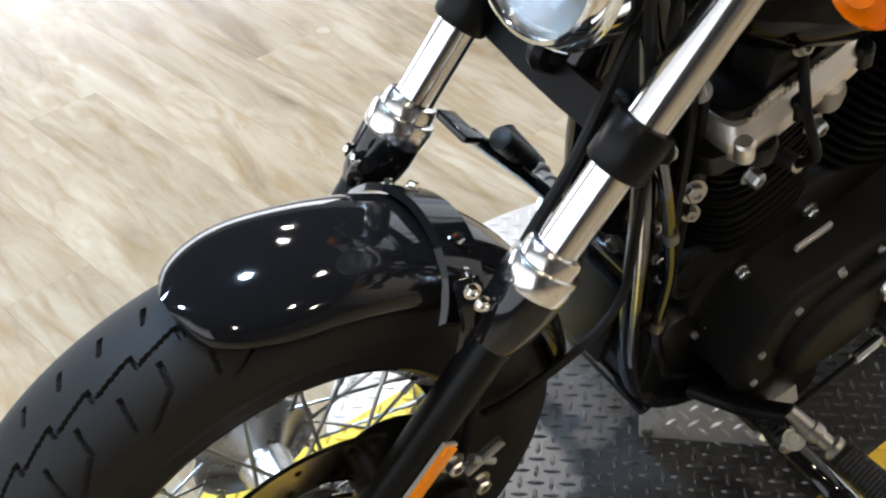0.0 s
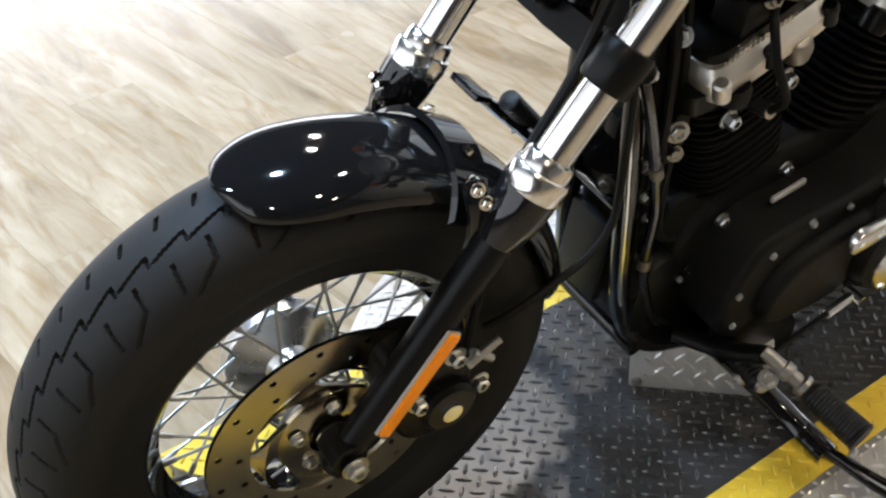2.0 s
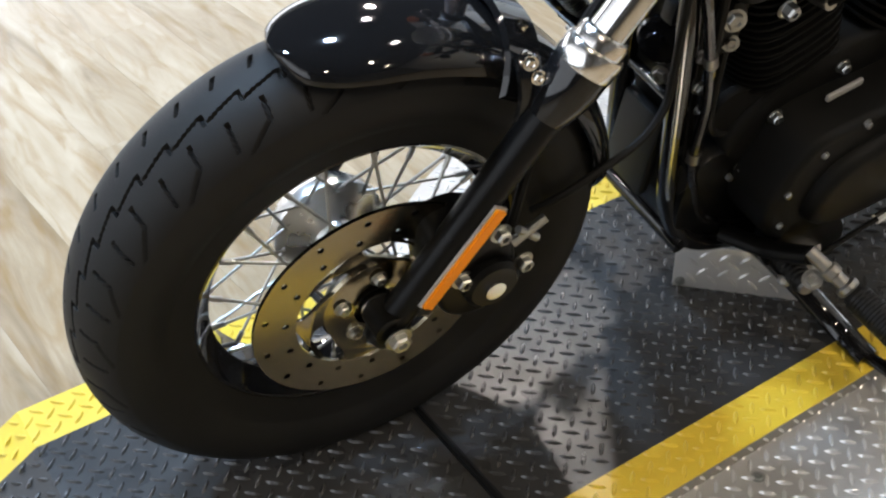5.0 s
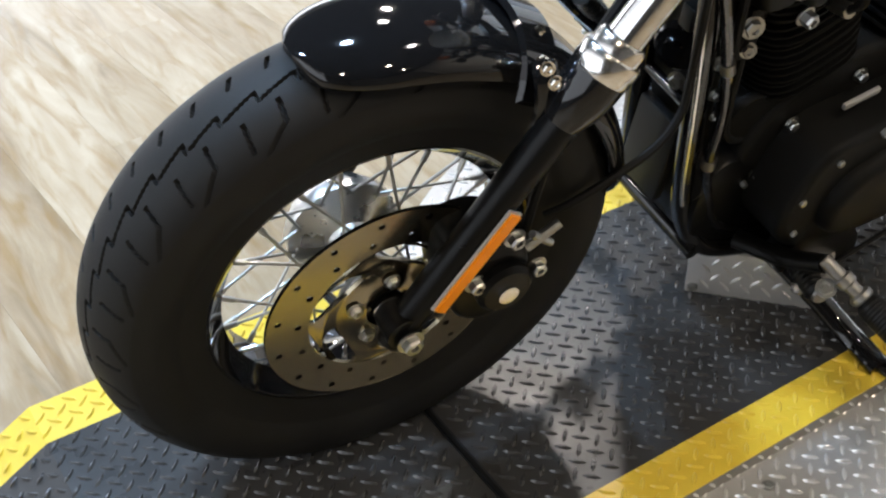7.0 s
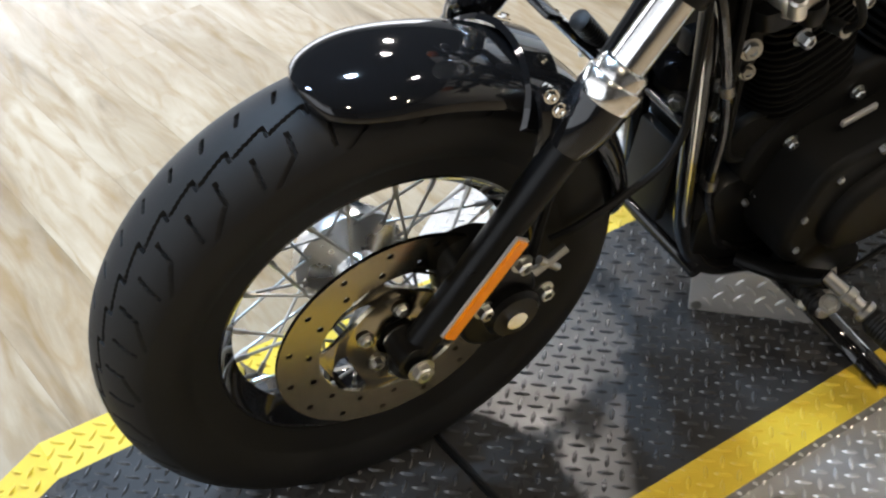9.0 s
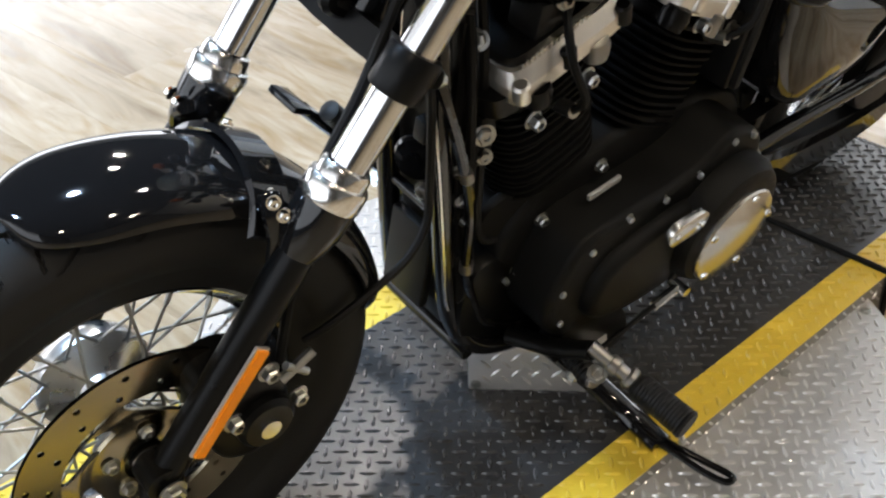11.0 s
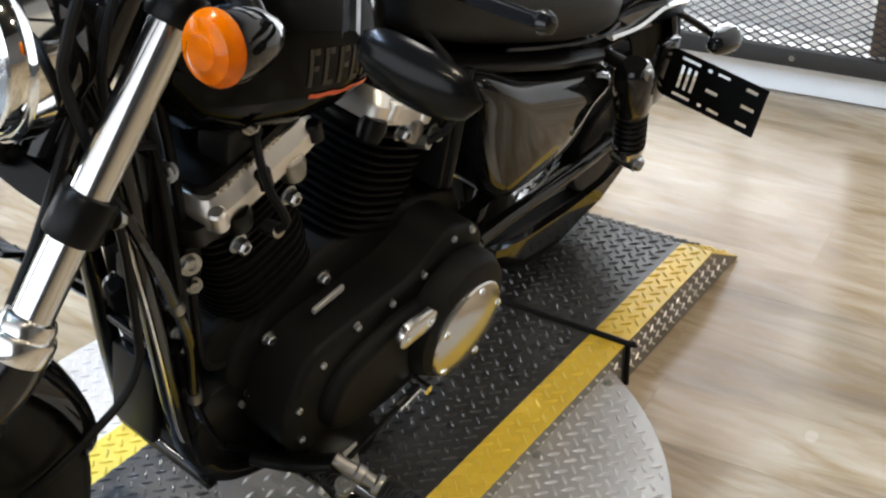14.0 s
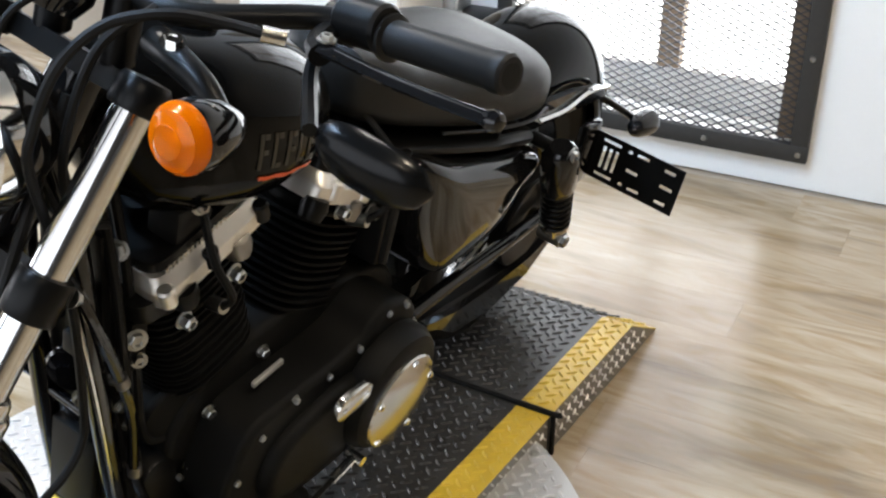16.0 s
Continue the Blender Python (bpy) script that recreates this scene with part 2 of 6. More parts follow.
def smooth_path(pts, n=8):
    pts = [Vector(p) for p in pts]
    if len(pts) < 3:
        return pts
    out = []
    q = [2 * pts[0] - pts[1]] + pts + [2 * pts[-1] - pts[-2]]
    for i in range(1, len(q) - 2):
        a, b, c, d = q[i - 1:i + 3]
        for k in range(n):
            t = k / n
            out.append(0.5 * ((2 * b) + (c - a) * t + (2 * a - 5 * b + 4 * c - d) * t * t + (3 * b - a - 3 * c + d) * t ** 3))
    out.append(pts[-1])
    return out


def tube(bm, pts, r, seg=10, n=8, flat=1.0, radii=None):
    """Sweep a round (or flattened) section along a smooth path."""
    path = smooth_path(pts, n)
    rings = []
    u = None
    m = len(path)
    for i, p in enumerate(path):
        d = (path[min(i + 1, m - 1)] - path[max(i - 1, 0)]).normalized()
        if u is None:
            u = frame_of(d)[0]
        u = (u - d * u.dot(d)).normalized()
        v = d.cross(u)
        rr = r if radii is None else radii[0] + (radii[1] - radii[0]) * i / (m - 1)
        rings.append([bm.verts.new(p + (u * math.cos(2 * math.pi * k / seg) + v * math.sin(2 * math.pi * k / seg) * flat) * rr) for k in range(seg)])
    for p, q in zip(rings, rings[1:]):
        for k in range(seg):
            bm.faces.new((p[k], p[(k + 1) % seg], q[(k + 1) % seg], q[k]))
    bm.faces.new(rings[0])
    bm.faces.new(rings[-1])
    return bm


def box(bm, lo, hi, bevel=0.0, seg=2):
    lo, hi = Vector(lo), Vector(hi)
    b2 = bmesh.new()
    bmesh.ops.create_cube(b2, size=1)
    for v in b2.verts:
        v.co = Vector([(lo[i] + hi[i]) / 2 + v.co[i] * (hi[i] - lo[i]) for i in range(3)])
    if bevel:
        bmesh.ops.bevel(b2, geom=b2.edges[:], offset=bevel, segments=seg, affect="EDGES", profile=0.5)
    merge(bm, b2)
    return bm


def merge(bm, other, m=None):
    vs = {}
    for v in other.verts:
        vs[v] = bm.verts.new(m @ v.co if m else v.co)
    for f in other.faces:
        bm.faces.new([vs[v] for v in f.verts])
    other.free()


def prism(bm, outline, lo, hi, axis="x", bevel=0.0, seg=2):
    """Extrude a closed outline: (y, z) along x, (x, z) along y or (x, y) along z; the hi side is bevelled."""
    b2 = bmesh.new()

    def at(a, b, h):
        return {"x": (h, a, b), "y": (a, h, b), "z": (a, b, h)}[axis]
    low = [b2.verts.new(at(a, b, lo)) for a, b in outline]
    top = [b2.verts.new(at(a, b, hi)) for a, b in outline]
    n = len(outline)
    b2.faces.new(low[::-1])
    b2.faces.new(top)
    for k in range(n):
        b2.faces.new((low[k], low[(k + 1) % n], top[(k + 1) % n], top[k]))
    bmesh.ops.recalc_face_normals(b2, faces=b2.faces)
    if bevel:
        es = [e for e in b2.edges if all(v in set(top) for v in e.verts)]
        bmesh.ops.bevel(b2, geom=es, offset=bevel, segments=seg, affect="EDGES", profile=0.5)
    merge(bm, b2)
    return bm


def round_outline(pts, n=6):
    """A smooth closed outline through the points."""
    out = []
    m = len(pts)
    for i in range(m):
        a, b, c, d = [Vector((*pts[(i + k) % m], 0)) for k in (-1, 0, 1, 2)]
        for k in range(n):
            t = k / n
            p = 0.5 * ((2 * b) + (c - a) * t + (2 * a - 5 * b + 4 * c - d) * t * t + (3 * b - a - 3 * c + d) * t ** 3)
            out.append((p.x, p.y))
    return out


def loft(bm, sections, cap=True, closed=True):
    """Join rings of points that have equal counts."""
    rings = [[bm.verts.new(p) for p in s] for s in sections]
    n = len(rings[0])
    for p, q in zip(rings, rings[1:]):
        for k in range(n if closed else n - 1):
            bm.faces.new((p[k], p[(k + 1) % n], q[(k + 1) % n], q[k]))
    if cap and closed:
        bm.faces.new(rings[0][::-1])
        bm.faces.new(rings[-1])
    return bm


def bolt(parent, at, axis, r=0.008, h=0.006, mat=None, name="bolt", washer=True):
    """A hex bolt head on a washer, looking along its axis."""
    bm = bmesh.new()
    at, d = Vector(at), Vector(axis).normalized()
    if washer:
        lathe(bm, [(0, 0), (r * 1.35, 0), (r * 1.35, 0.0015), (0, 0.0015)], at, d, 16)
    lathe(bm, [(r, 0.001), (r, h * 0.8), (r * 0.85, h), (r * 0.5, h), (r * 0.45, h * 0.6), (0, h * 0.6)], at, d, 6)
    return part(name, bm, mat or STEEL, parent, smooth=20)

# ---- floor, walls, window ----
WALL_AT, WALL_TURN = Vector((0.05, 2.845, 0)), 4.0
WU = Vector((math.cos(radians(WALL_TURN)), math.sin(radians(WALL_TURN)), 0))
WN = Vector((-WU.y, WU.x, 0))
WALL_M = Matrix.Translation(WALL_AT) @ Matrix.Rotation(radians(WALL_TURN), 4, "Z")


def wpart(name, bm, mat, parent=None, label="", smooth=35):
    """A part given in the wall's own metres: u along it, v into it, z up."""
    for v in bm.verts:
        v.co = WALL_M @ v.co
    return part(name, bm, mat, parent, label, smooth)


def floor():
    bm = bmesh.new()
    box(bm, (-7, -7, -0.06), (7, 9, -0.006))
    base = part("floor", bm, GROUT, None, smooth=0)
    tagged(base, "light wood-look vinyl plank floor of a showroom", "floor", kind="structure")
    return base


FLOOR = floor()

bm = bmesh.new()
box(bm, (-7, -7, 4.0), (7, 9, 4.1))
tagged(part("ceiling", bm, CEIL, None, smooth=0), "dark painted showroom ceiling", "ceiling", kind="structure")
bm = bmesh.new()
box(bm, (7, -3.8, 0), (7.2, 9, 4))
tagged(part("wall_east", bm, EASTW, None, smooth=0), "grey painted showroom wall", "wall", kind="structure")
bm = bmesh.new()
for lo, hi in (((-7, -4.0, 0), (-5.5, -3.8, 4)), ((2.6, -4.0, 0), (7, -3.8, 4)), ((-5.5, -4.0, 0), (2.6, -3.8, 0.5)), ((-5.5, -4.0, 3.9), (2.6, -3.8, 4))):
    box(bm, lo, hi)
tagged(part("wall_south", bm, DARKW, None, smooth=0), "dark grey showroom wall with a wide window", "wall", kind="structure")
FRONT_GLASS = thing("window_3", (-1.45, -3.9, 0.5), "wide tall front window with white frames", "window", kind="structure")
for x in (-5.5, -3.5, -1.45, 0.6, 2.6):
    bm = bmesh.new()
    box(bm, (x - 0.04, -3.95, 0.5), (x + 0.04, -3.85, 3.9), 0.004)
    part("upright", bm, WALLP, FRONT_GLASS)
DAY_SOUTH = bmesh.new()
box(DAY_SOUTH, (-9, -6.05, -0.2), (6, -6.0, 7))

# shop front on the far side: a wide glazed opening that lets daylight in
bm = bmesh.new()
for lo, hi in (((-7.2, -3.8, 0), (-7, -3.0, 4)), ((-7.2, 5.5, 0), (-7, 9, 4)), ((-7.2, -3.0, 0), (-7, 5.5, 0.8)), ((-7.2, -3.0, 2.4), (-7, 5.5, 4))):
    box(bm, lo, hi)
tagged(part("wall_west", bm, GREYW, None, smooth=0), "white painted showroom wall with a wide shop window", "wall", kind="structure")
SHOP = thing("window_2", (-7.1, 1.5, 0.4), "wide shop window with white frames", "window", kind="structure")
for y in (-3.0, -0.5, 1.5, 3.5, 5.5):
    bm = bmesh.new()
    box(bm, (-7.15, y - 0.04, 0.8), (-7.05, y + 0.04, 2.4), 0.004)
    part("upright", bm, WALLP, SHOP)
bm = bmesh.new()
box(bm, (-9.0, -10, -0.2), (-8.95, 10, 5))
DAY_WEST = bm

# wall with the window opening
WIN_L, WIN_R, WIN_B, WIN_T = -0.62, 0.271, 0.140, 2.3
bm = bmesh.new()
for lo, hi in (((WIN_R, 0, 0), (6.5, 0.16, 4)), ((-1.25, 0, 0), (WIN_L, 0.16, 4)), ((WIN_L, 0, 0), (WIN_R, 0.16, WIN_B)), ((WIN_L, 0, WIN_T), (WIN_R, 0.16, 4))):
    box(bm, lo, hi)
WALL = wpart("wall_north", bm, WALLP, None, smooth=0)
tagged(WALL, "white painted wall with a mesh-covered window", "wall", kind="structure")


def window():
    w = thing("window_1", WALL_M @ Vector((0, 0, WIN_B)), "tall window behind a dark steel frame of expanded mesh", "window", kind="structure")
    f = 0.052
    for lo, hi in (((WIN_L - f, -0.03, WIN_B - f), (WIN_R + f, 0.0, WIN_B)), ((WIN_L - f, -0.03, WIN_T), (WIN_R + f, 0.0, WIN_T + f)),
                   ((WIN_R, -0.03, WIN_B), (WIN_R + f, 0.0, WIN_T)), ((WIN_L - f, -0.03, WIN_B), (WIN_L, 0.0, WIN_T))):
        bm = bmesh.new()
        box(bm, lo, hi, 0.003)
        wpart("window_frame", bm, FRAMEM, w, "dark steel flat bar with round screws")
    # expanded mesh: two families of slanted strands
    bm = bmesh.new()
    px, pz = 0.021, 0.0108
    slope = pz / px
    for sgn in (1, -1):
        for j in range(-60, 150):
            z0 = WIN_B + j * pz * 2
            a, b = WIN_L, WIN_R
            lo_u = max(a, a + (WIN_B - z0) / slope) if sgn > 0 else max(a, a + (z0 - WIN_T) / slope)
            hi_u = min(b, a + (WIN_T - z0) / slope) if sgn > 0 else min(b, a + (z0 - WIN_B) / slope)
            if hi_u - lo_u < 0.01:
                continue
            p0 = Vector((lo_u, -0.012, z0 + sgn * slope * (lo_u - a)))
            p1 = Vector((hi_u, -0.012, z0 + sgn * slope * (hi_u - a)))
            d = (p1 - p0).normalized()
            s = Vector((-d.z, 0, d.x)) * 0.0016
            t = Vector((0, 0.003, 0))
            vs = [bm.verts.new(p + o) for p in (p0, p1) for o in (s - t, s + t, -s + t, -s - t)]
            for q in ((0, 1, 5, 4), (1, 2, 6, 5), (2, 3, 7, 6), (3, 0, 4, 7)):
                bm.faces.new([vs[i] for i in q])
    wpart("mesh_screen", bm, MESHM, w, "black expanded steel mesh", smooth=0)
    for u, z in ((WIN_R + 0.026, 0.112), (WIN_R + 0.026, 0.40), (WIN_R + 0.026, 0.9), (0.02, 0.114), (-0.45, 0.114)):
        bm = bmesh.new()
        lathe(bm, [(0, 0.006), (0.006, 0.005), (0.009, 0)], (u, -0.03, z), (0, -1, 0), 12)
        wpart("screw", bm, STEEL, w)
    bm = bmesh.new()
    box(bm, (WIN_R - 0.045, -0.012, WIN_B + 0.01), (WIN_R - 0.004, 0.02, WIN_T), 0.002)
    wpart("edge_bar", bm, material("weathered_wood_edge", (0.2, 0.13, 0.07), 0.6, grain=0.6, scale=30, stain=0.5, tint=(0.06, 0.05, 0.04)), w, "weathered brown edge bar")
    bm = bmesh.new()
    box(bm, (WIN_L, 0.03, WIN_B), (WIN_R, 0.16, WIN_B + 0.015), 0.002)
    wpart("window_sill", bm, WALLP, w)
    bm = bmesh.new()
    box(bm, (WIN_L, 0.10, WIN_B + 0.015), (WIN_R, 0.14, WIN_B + 0.13), 0.003)
    wpart("lower_rail", bm, WALLP, w)
    bm = bmesh.new()
    box(bm, (-0.185, 0.10, WIN_B + 0.13), (-0.115, 0.15, WIN_T), 0.003)
    wpart("mullion", bm, material("brown_mullion", (0.42, 0.3, 0.2), 0.5, grain=0.4), w, "tan painted upright bar")
    return w


window()
bm = bmesh.new()
box(bm, (-1.3, 0.42, 0.0), (1.0, 0.45, 3.5))
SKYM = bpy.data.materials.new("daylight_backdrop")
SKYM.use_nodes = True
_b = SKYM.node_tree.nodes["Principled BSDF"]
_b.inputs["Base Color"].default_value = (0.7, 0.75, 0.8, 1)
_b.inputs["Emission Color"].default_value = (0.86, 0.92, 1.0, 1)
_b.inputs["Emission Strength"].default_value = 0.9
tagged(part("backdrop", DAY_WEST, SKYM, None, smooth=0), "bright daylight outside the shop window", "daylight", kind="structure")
tagged(part("backdrop", DAY_SOUTH, SKYM, None, smooth=0), "bright daylight outside the front window", "daylight", kind="structure")
SKYN = material("daylight_haze", (0.75, 0.78, 0.82), 0.9, emit=(1.0, 0.985, 0.97), strength=3.2)
tagged(wpart("backdrop", bm, SKYN, None, smooth=0), "bright overcast daylight outside the window", "daylight", kind="structure")

# ---- turntable and platform ----
PX0, PX1, PZ = -0.308, 0.311, 0.09
DISC_C, DISC_R, DISC_Z = (0.012, 0.743), 0.603, 0.065


def lug_mesh(name, inside, height, mat, parent, pitch=0.0222, bounds=(-1, -1, 2, 2), m=None, size=0.0125, label=""):
    """Raised lozenge bars in alternating diagonals, all in one mesh."""
    vs, fs = [], []
    q = math.sqrt(0.5)
    mx, my = (bounds[0] + bounds[2]) / 2, (bounds[1] + bounds[3]) / 2
    n = int((abs(bounds[2] - bounds[0]) + abs(bounds[3] - bounds[1])) * q / pitch / 2) + 2
    for i in range(-n, n + 1):
        for j in range(-n, n + 1):
            x, y = mx + (i - j) * q * pitch, my + (i + j) * q * pitch
            if not (bounds[0] <= x <= bounds[2] and bounds[1] <= y <= bounds[3]) or not inside(x, y):
                continue
            a = radians(45 if (i + j) % 2 else -45)
            ca, sa = math.cos(a), math.sin(a)
            base = len(vs)
            L, Wd, h = size, size * 0.24, 0.0034
            for lx, ly, lz in ((-L, 0, 0), (-L * 0.45, Wd, 0), (L * 0.45, Wd, 0), (L, 0, 0), (L * 0.45, -Wd, 0), (-L * 0.45, -Wd, 0),
                               (-L * 0.62, 0, h * 0.8), (-L * 0.3, Wd * 0.45, h), (L * 0.3, Wd * 0.45, h), (L * 0.62, 0, h * 0.8), (L * 0.3, -Wd * 0.45, h), (-L * 0.3, -Wd * 0.45, h)):
                p = Vector((x + lx * ca - ly * sa, y + lx * sa + ly * ca, height(x, y) + lz))
                vs.append(m @ p if m else p)
            for k in range(6):
                fs.append((base + k, base + (k + 1) % 6, base + 6 + (k + 1) % 6, base + 6 + k))
            fs.append(tuple(base + 6 + k for k in range(6)))
    bm = bmesh.new()
    bv = [bm.verts.new(v) for v in vs]
    for f in fs:
        bm.faces.new([bv[i] for i in f])
    return tagged(part(name, bm, mat, parent, label, smooth=0), kind="stuff")


def turntable():
    t = thing("turntable", (DISC_C[0], DISC_C[1], 0), "round turntable of bare steel tread plate lying on the floor", "turntable")
    bm = bmesh.new()
    lathe(bm, [(0, DISC_Z), (DISC_R - 0.002, DISC_Z), (DISC_R, DISC_Z - 0.002), (DISC_R, DISC_Z - 0.006), (DISC_R - 0.004, DISC_Z - 0.008), (DISC_R - 0.05, DISC_Z - 0.009), (DISC_R - 0.05, 0.0), (0, 0.0)], (*DISC_C, 0), (0, 0, 1), 128)
    part("disc", bm, PLATE, t)
    lug_mesh("tread_pattern", lambda x, y: (x - DISC_C[0]) ** 2 + (y - DISC_C[1]) ** 2 < (DISC_R - 0.012) ** 2 and not (PX0 - 0.01 < x < PX1 + 0.01),
             lambda x, y: DISC_Z, BARE, t, bounds=(-0.64, 0.08, 0.66, 1.40), label="raised tread bars")
    for x, y in ((0.324, 1.229), (0.529, 0.99), (0.318, 0.99), (0.345, 0.42), (0.60, 0.62), (-0.40, 0.35), (-0.52, 0.62)):
        bolt(t, (x, y, DISC_Z), (0, 0, 1), 0.007, 0.004, name="screw")
    return t


turntable()

SECTIONS = (("front_ramp", [(0.094, 0), (0.094, PZ), (-0.37, PZ), (-0.526, 0.004), (-0.526, 0)]),
            ("platform_deck", [(0.106, 0.0), (0.106, PZ), (1.314, PZ), (1.314, 0.0)]),
            ("rear_ramp", [(1.327, 0), (1.327, PZ), (1.715, PZ), (1.871, 0.004), (1.871, 0)]))
STRIPS = ((0.240, PX1), (PX0, -0.229))


def deck_height(y):
    if y < -0.37:
        return PZ + (y + 0.37) / 0.156 * (PZ - 0.004)
    if y > 1.715:
        return PZ - (y - 1.715) / 0.156 * (PZ - 0.004)
    return PZ


def platform(name, prof):
    ys = [p[0] for p in prof]
    y0, y1 = min(ys), max(ys)
    far0, far1 = (-0.331, -0.248) if name == "front_ramp" else STRIPS[1]
    what = {"front_ramp": "front end ramp", "rear_ramp": "rear end ramp", "platform_deck": "middle deck"}[name]
    t = thing(name, ((PX0 + PX1) / 2, (y0 + y1) / 2, 0), what + " of black tread plate with yellow painted edges", "display ramp" if "ramp" in name else "platform")
    bm = bmesh.new()
    prism(bm, prof, far0 + 0.002, PX1 - 0.002, "x")
    part("body", bm, SIDEP, t, "bare steel side plates", smooth=0)
    side = Matrix(((0, 0, 1, PX1 - 0.002), (1, 0, 0, 0), (0, 1, 0, 0), (0, 0, 0, 1)))
    lug_mesh("side_tread_pattern", lambda a, b: y0 + 0.012 < a < y1 - 0.012 and 0.012 < b < deck_height(a) - 0.01, lambda a, b: 0.0, PROP, t,
             pitch=0.021, bounds=(-0.515, 0.004, 1.87, 0.09), m=side, size=0.0092)
    knots = [y0] + [k for k in (-0.37, 1.715) if y0 < k < y1] + [y1]
    for nm, a, b, mat, dz in (("tread_plate", far1, STRIPS[0][0], BPLATE, 0.003), ("painted_edge", *STRIPS[0], YELLOW, 0.003), ("painted_edge", far0, far1, YELLOW, 0.003)):
        bm = bmesh.new()
        loft(bm, [[(a, y, deck_height(y)), (b, y, deck_height(y)), (b, y, deck_height(y) + dz), (a, y, deck_height(y) + dz)] for y in knots])
        pl = part(nm, bm, mat, t, "worn yellow painted edge strip" if mat is YELLOW else "", smooth=0)
        lug_mesh("tread_pattern", lambda x, y: a + 0.006 < x < b - 0.006 and y0 + 0.01 < y < y1 - 0.01, lambda x, y: deck_height(y) + dz, LUGS if mat is BPLATE else mat, pl,
                 pitch=0.0222, bounds=(-0.345, -0.515, PX1, 1.86), size=0.0135)
    return t


for nm, prof in SECTIONS:
    platform(nm, prof)

# black strap lying across each joint of the platform
for y in (0.1, 1.3205):
    s = thing("joint_cable", (0.06, y, PZ), "thin black rubber cable lying in the joint of the platform", "cable", "joint cables")
    bm = bmesh.new()
    tube(bm, [(PX0 - 0.005, y, PZ + 0.0), (PX0, y, PZ + 0.006), (0.05, y, PZ + 0.006), (PX1, y, PZ + 0.006), (PX1 + 0.005, y, PZ), (PX1 + 0.005, y, 0.004)], 0.0055, 8, 6)
    part("cord", bm, HOSE, s)


def support_block():
    t = thing("support_block", (-0.02, 0.75, PZ), "bare steel tread plate box that props the motorcycle frame", "support block")
    a, e1, e2 = Vector((0.003, 0.575, 0)), Vector((0.735, 0.678, 0)), Vector((-0.678, 0.735, 0))
    m = Matrix(((e1.x, e2.x, 0, a.x), (e1.y, e2.y, 0, a.y), (0, 0, 1, PZ + 0.003), (0, 0, 0, 1)))
    bm = bmesh.new()
    box(bm, (0, 0, 0), (0.215, 0.2, 0.086), 0.003)
    for v in bm.verts:
        v.co = m @ v.co
    ob = part("box", bm, PROP, t)
    lug_mesh("tread_pattern", lambda x, y: 0.01 < x < 0.205 and 0.01 < y < 0.076, lambda x, y: 0.0, PROP, ob, bounds=(0.015, 0.015, 0.23, 0.09), m=m @ pose(0, 0, 0, 90, 0, 0))
    bolt(t, m @ Vector((0.012, 0, 0.012)), -e2, 0.006, 0.003, name="screw")
    return t


support_block()


def cabinet():
    t = thing("white_cabinet", WALL_M @ Vector((-1.05, -0.15, 0)), "tall white painted metal cabinet against the wall", "cabinet")
    bm = bmesh.new()
    box(bm, (-1.45, -0.30, 0.0), (-0.86, -0.02, 1.9), 0.006)
    wpart("body", bm, WALLP, t)
    for a, b in ((-1.445, -0.94), (-0.934, -0.865)):
        bm = bmesh.new()
        box(bm, (a, -0.318, 0.02), (b, -0.302, 1.88), 0.004)
        wpart("door", bm, WALLP, t)
    return t


cabinet()


def compressor():
    t = thing("air_compressor", WALL_M @ Vector((-0.72, -0.1, 0)), "small dark machine with a mesh guard standing by the wall", "machine")
    bm = bmesh.new()
    box(bm, (-0.80, -0.16, 0.02), (-0.63, -0.035, 0.42), 0.01)
    wpart("body", bm, BLACK, t)
    bm = bmesh.new()
    box(bm, (-0.795, -0.165, 0.36), (-0.75, -0.05, 0.47), 0.006)
    lathe(bm, [(0, 0.05), (0.022, 0.05), (0.025, 0.04), (0.025, 0)], (-0.76, -0.12, 0.40), (0.3, -1, 0), 16)
    wpart("valve_block", bm, CAST, t, "bare metal valve block")
    bm = bmesh.new()
    tube(bm, [(-0.78, -0.17, 0.38), (-0.77, -0.20, 0.42), (-0.735, -0.20, 0.43), (-0.725, -0.18, 0.36)], 0.008, 8)
    wpart("hose", bm, WALLP, t, "white hose loop")
    for k in range(4):
        bm = bmesh.new()
        rod(bm, (-0.79 + 0.05 * k, -0.15, 0.0), (-0.79 + 0.05 * k, -0.15, 0.03), 0.01, seg=10)
        wpart("foot", bm, BLACK, t)
    return t


compressor()

# ---- motorcycle ----
# x to its left side, y to the rear, front axle above y = 0
AXZ = 0.3922
SR, CR = math.sin(radians(33)), math.cos(radians(33))
FX = 0.117
BIKE = thing("motorcycle", (0, 0.75, PZ), "black cruiser motorcycle with spoked wheels, leaning on its side stand", "motorcycle")


def F(d, off=0.0, x=0.0):
    """A point d up the fork from the axle's height, off behind the tube's line."""
    return Vector((x, -0.002 + d * SR + off * CR, AXZ + d * CR - off * SR))


FD = Vector((0, SR, CR))
FN = Vector((0, CR, -SR))


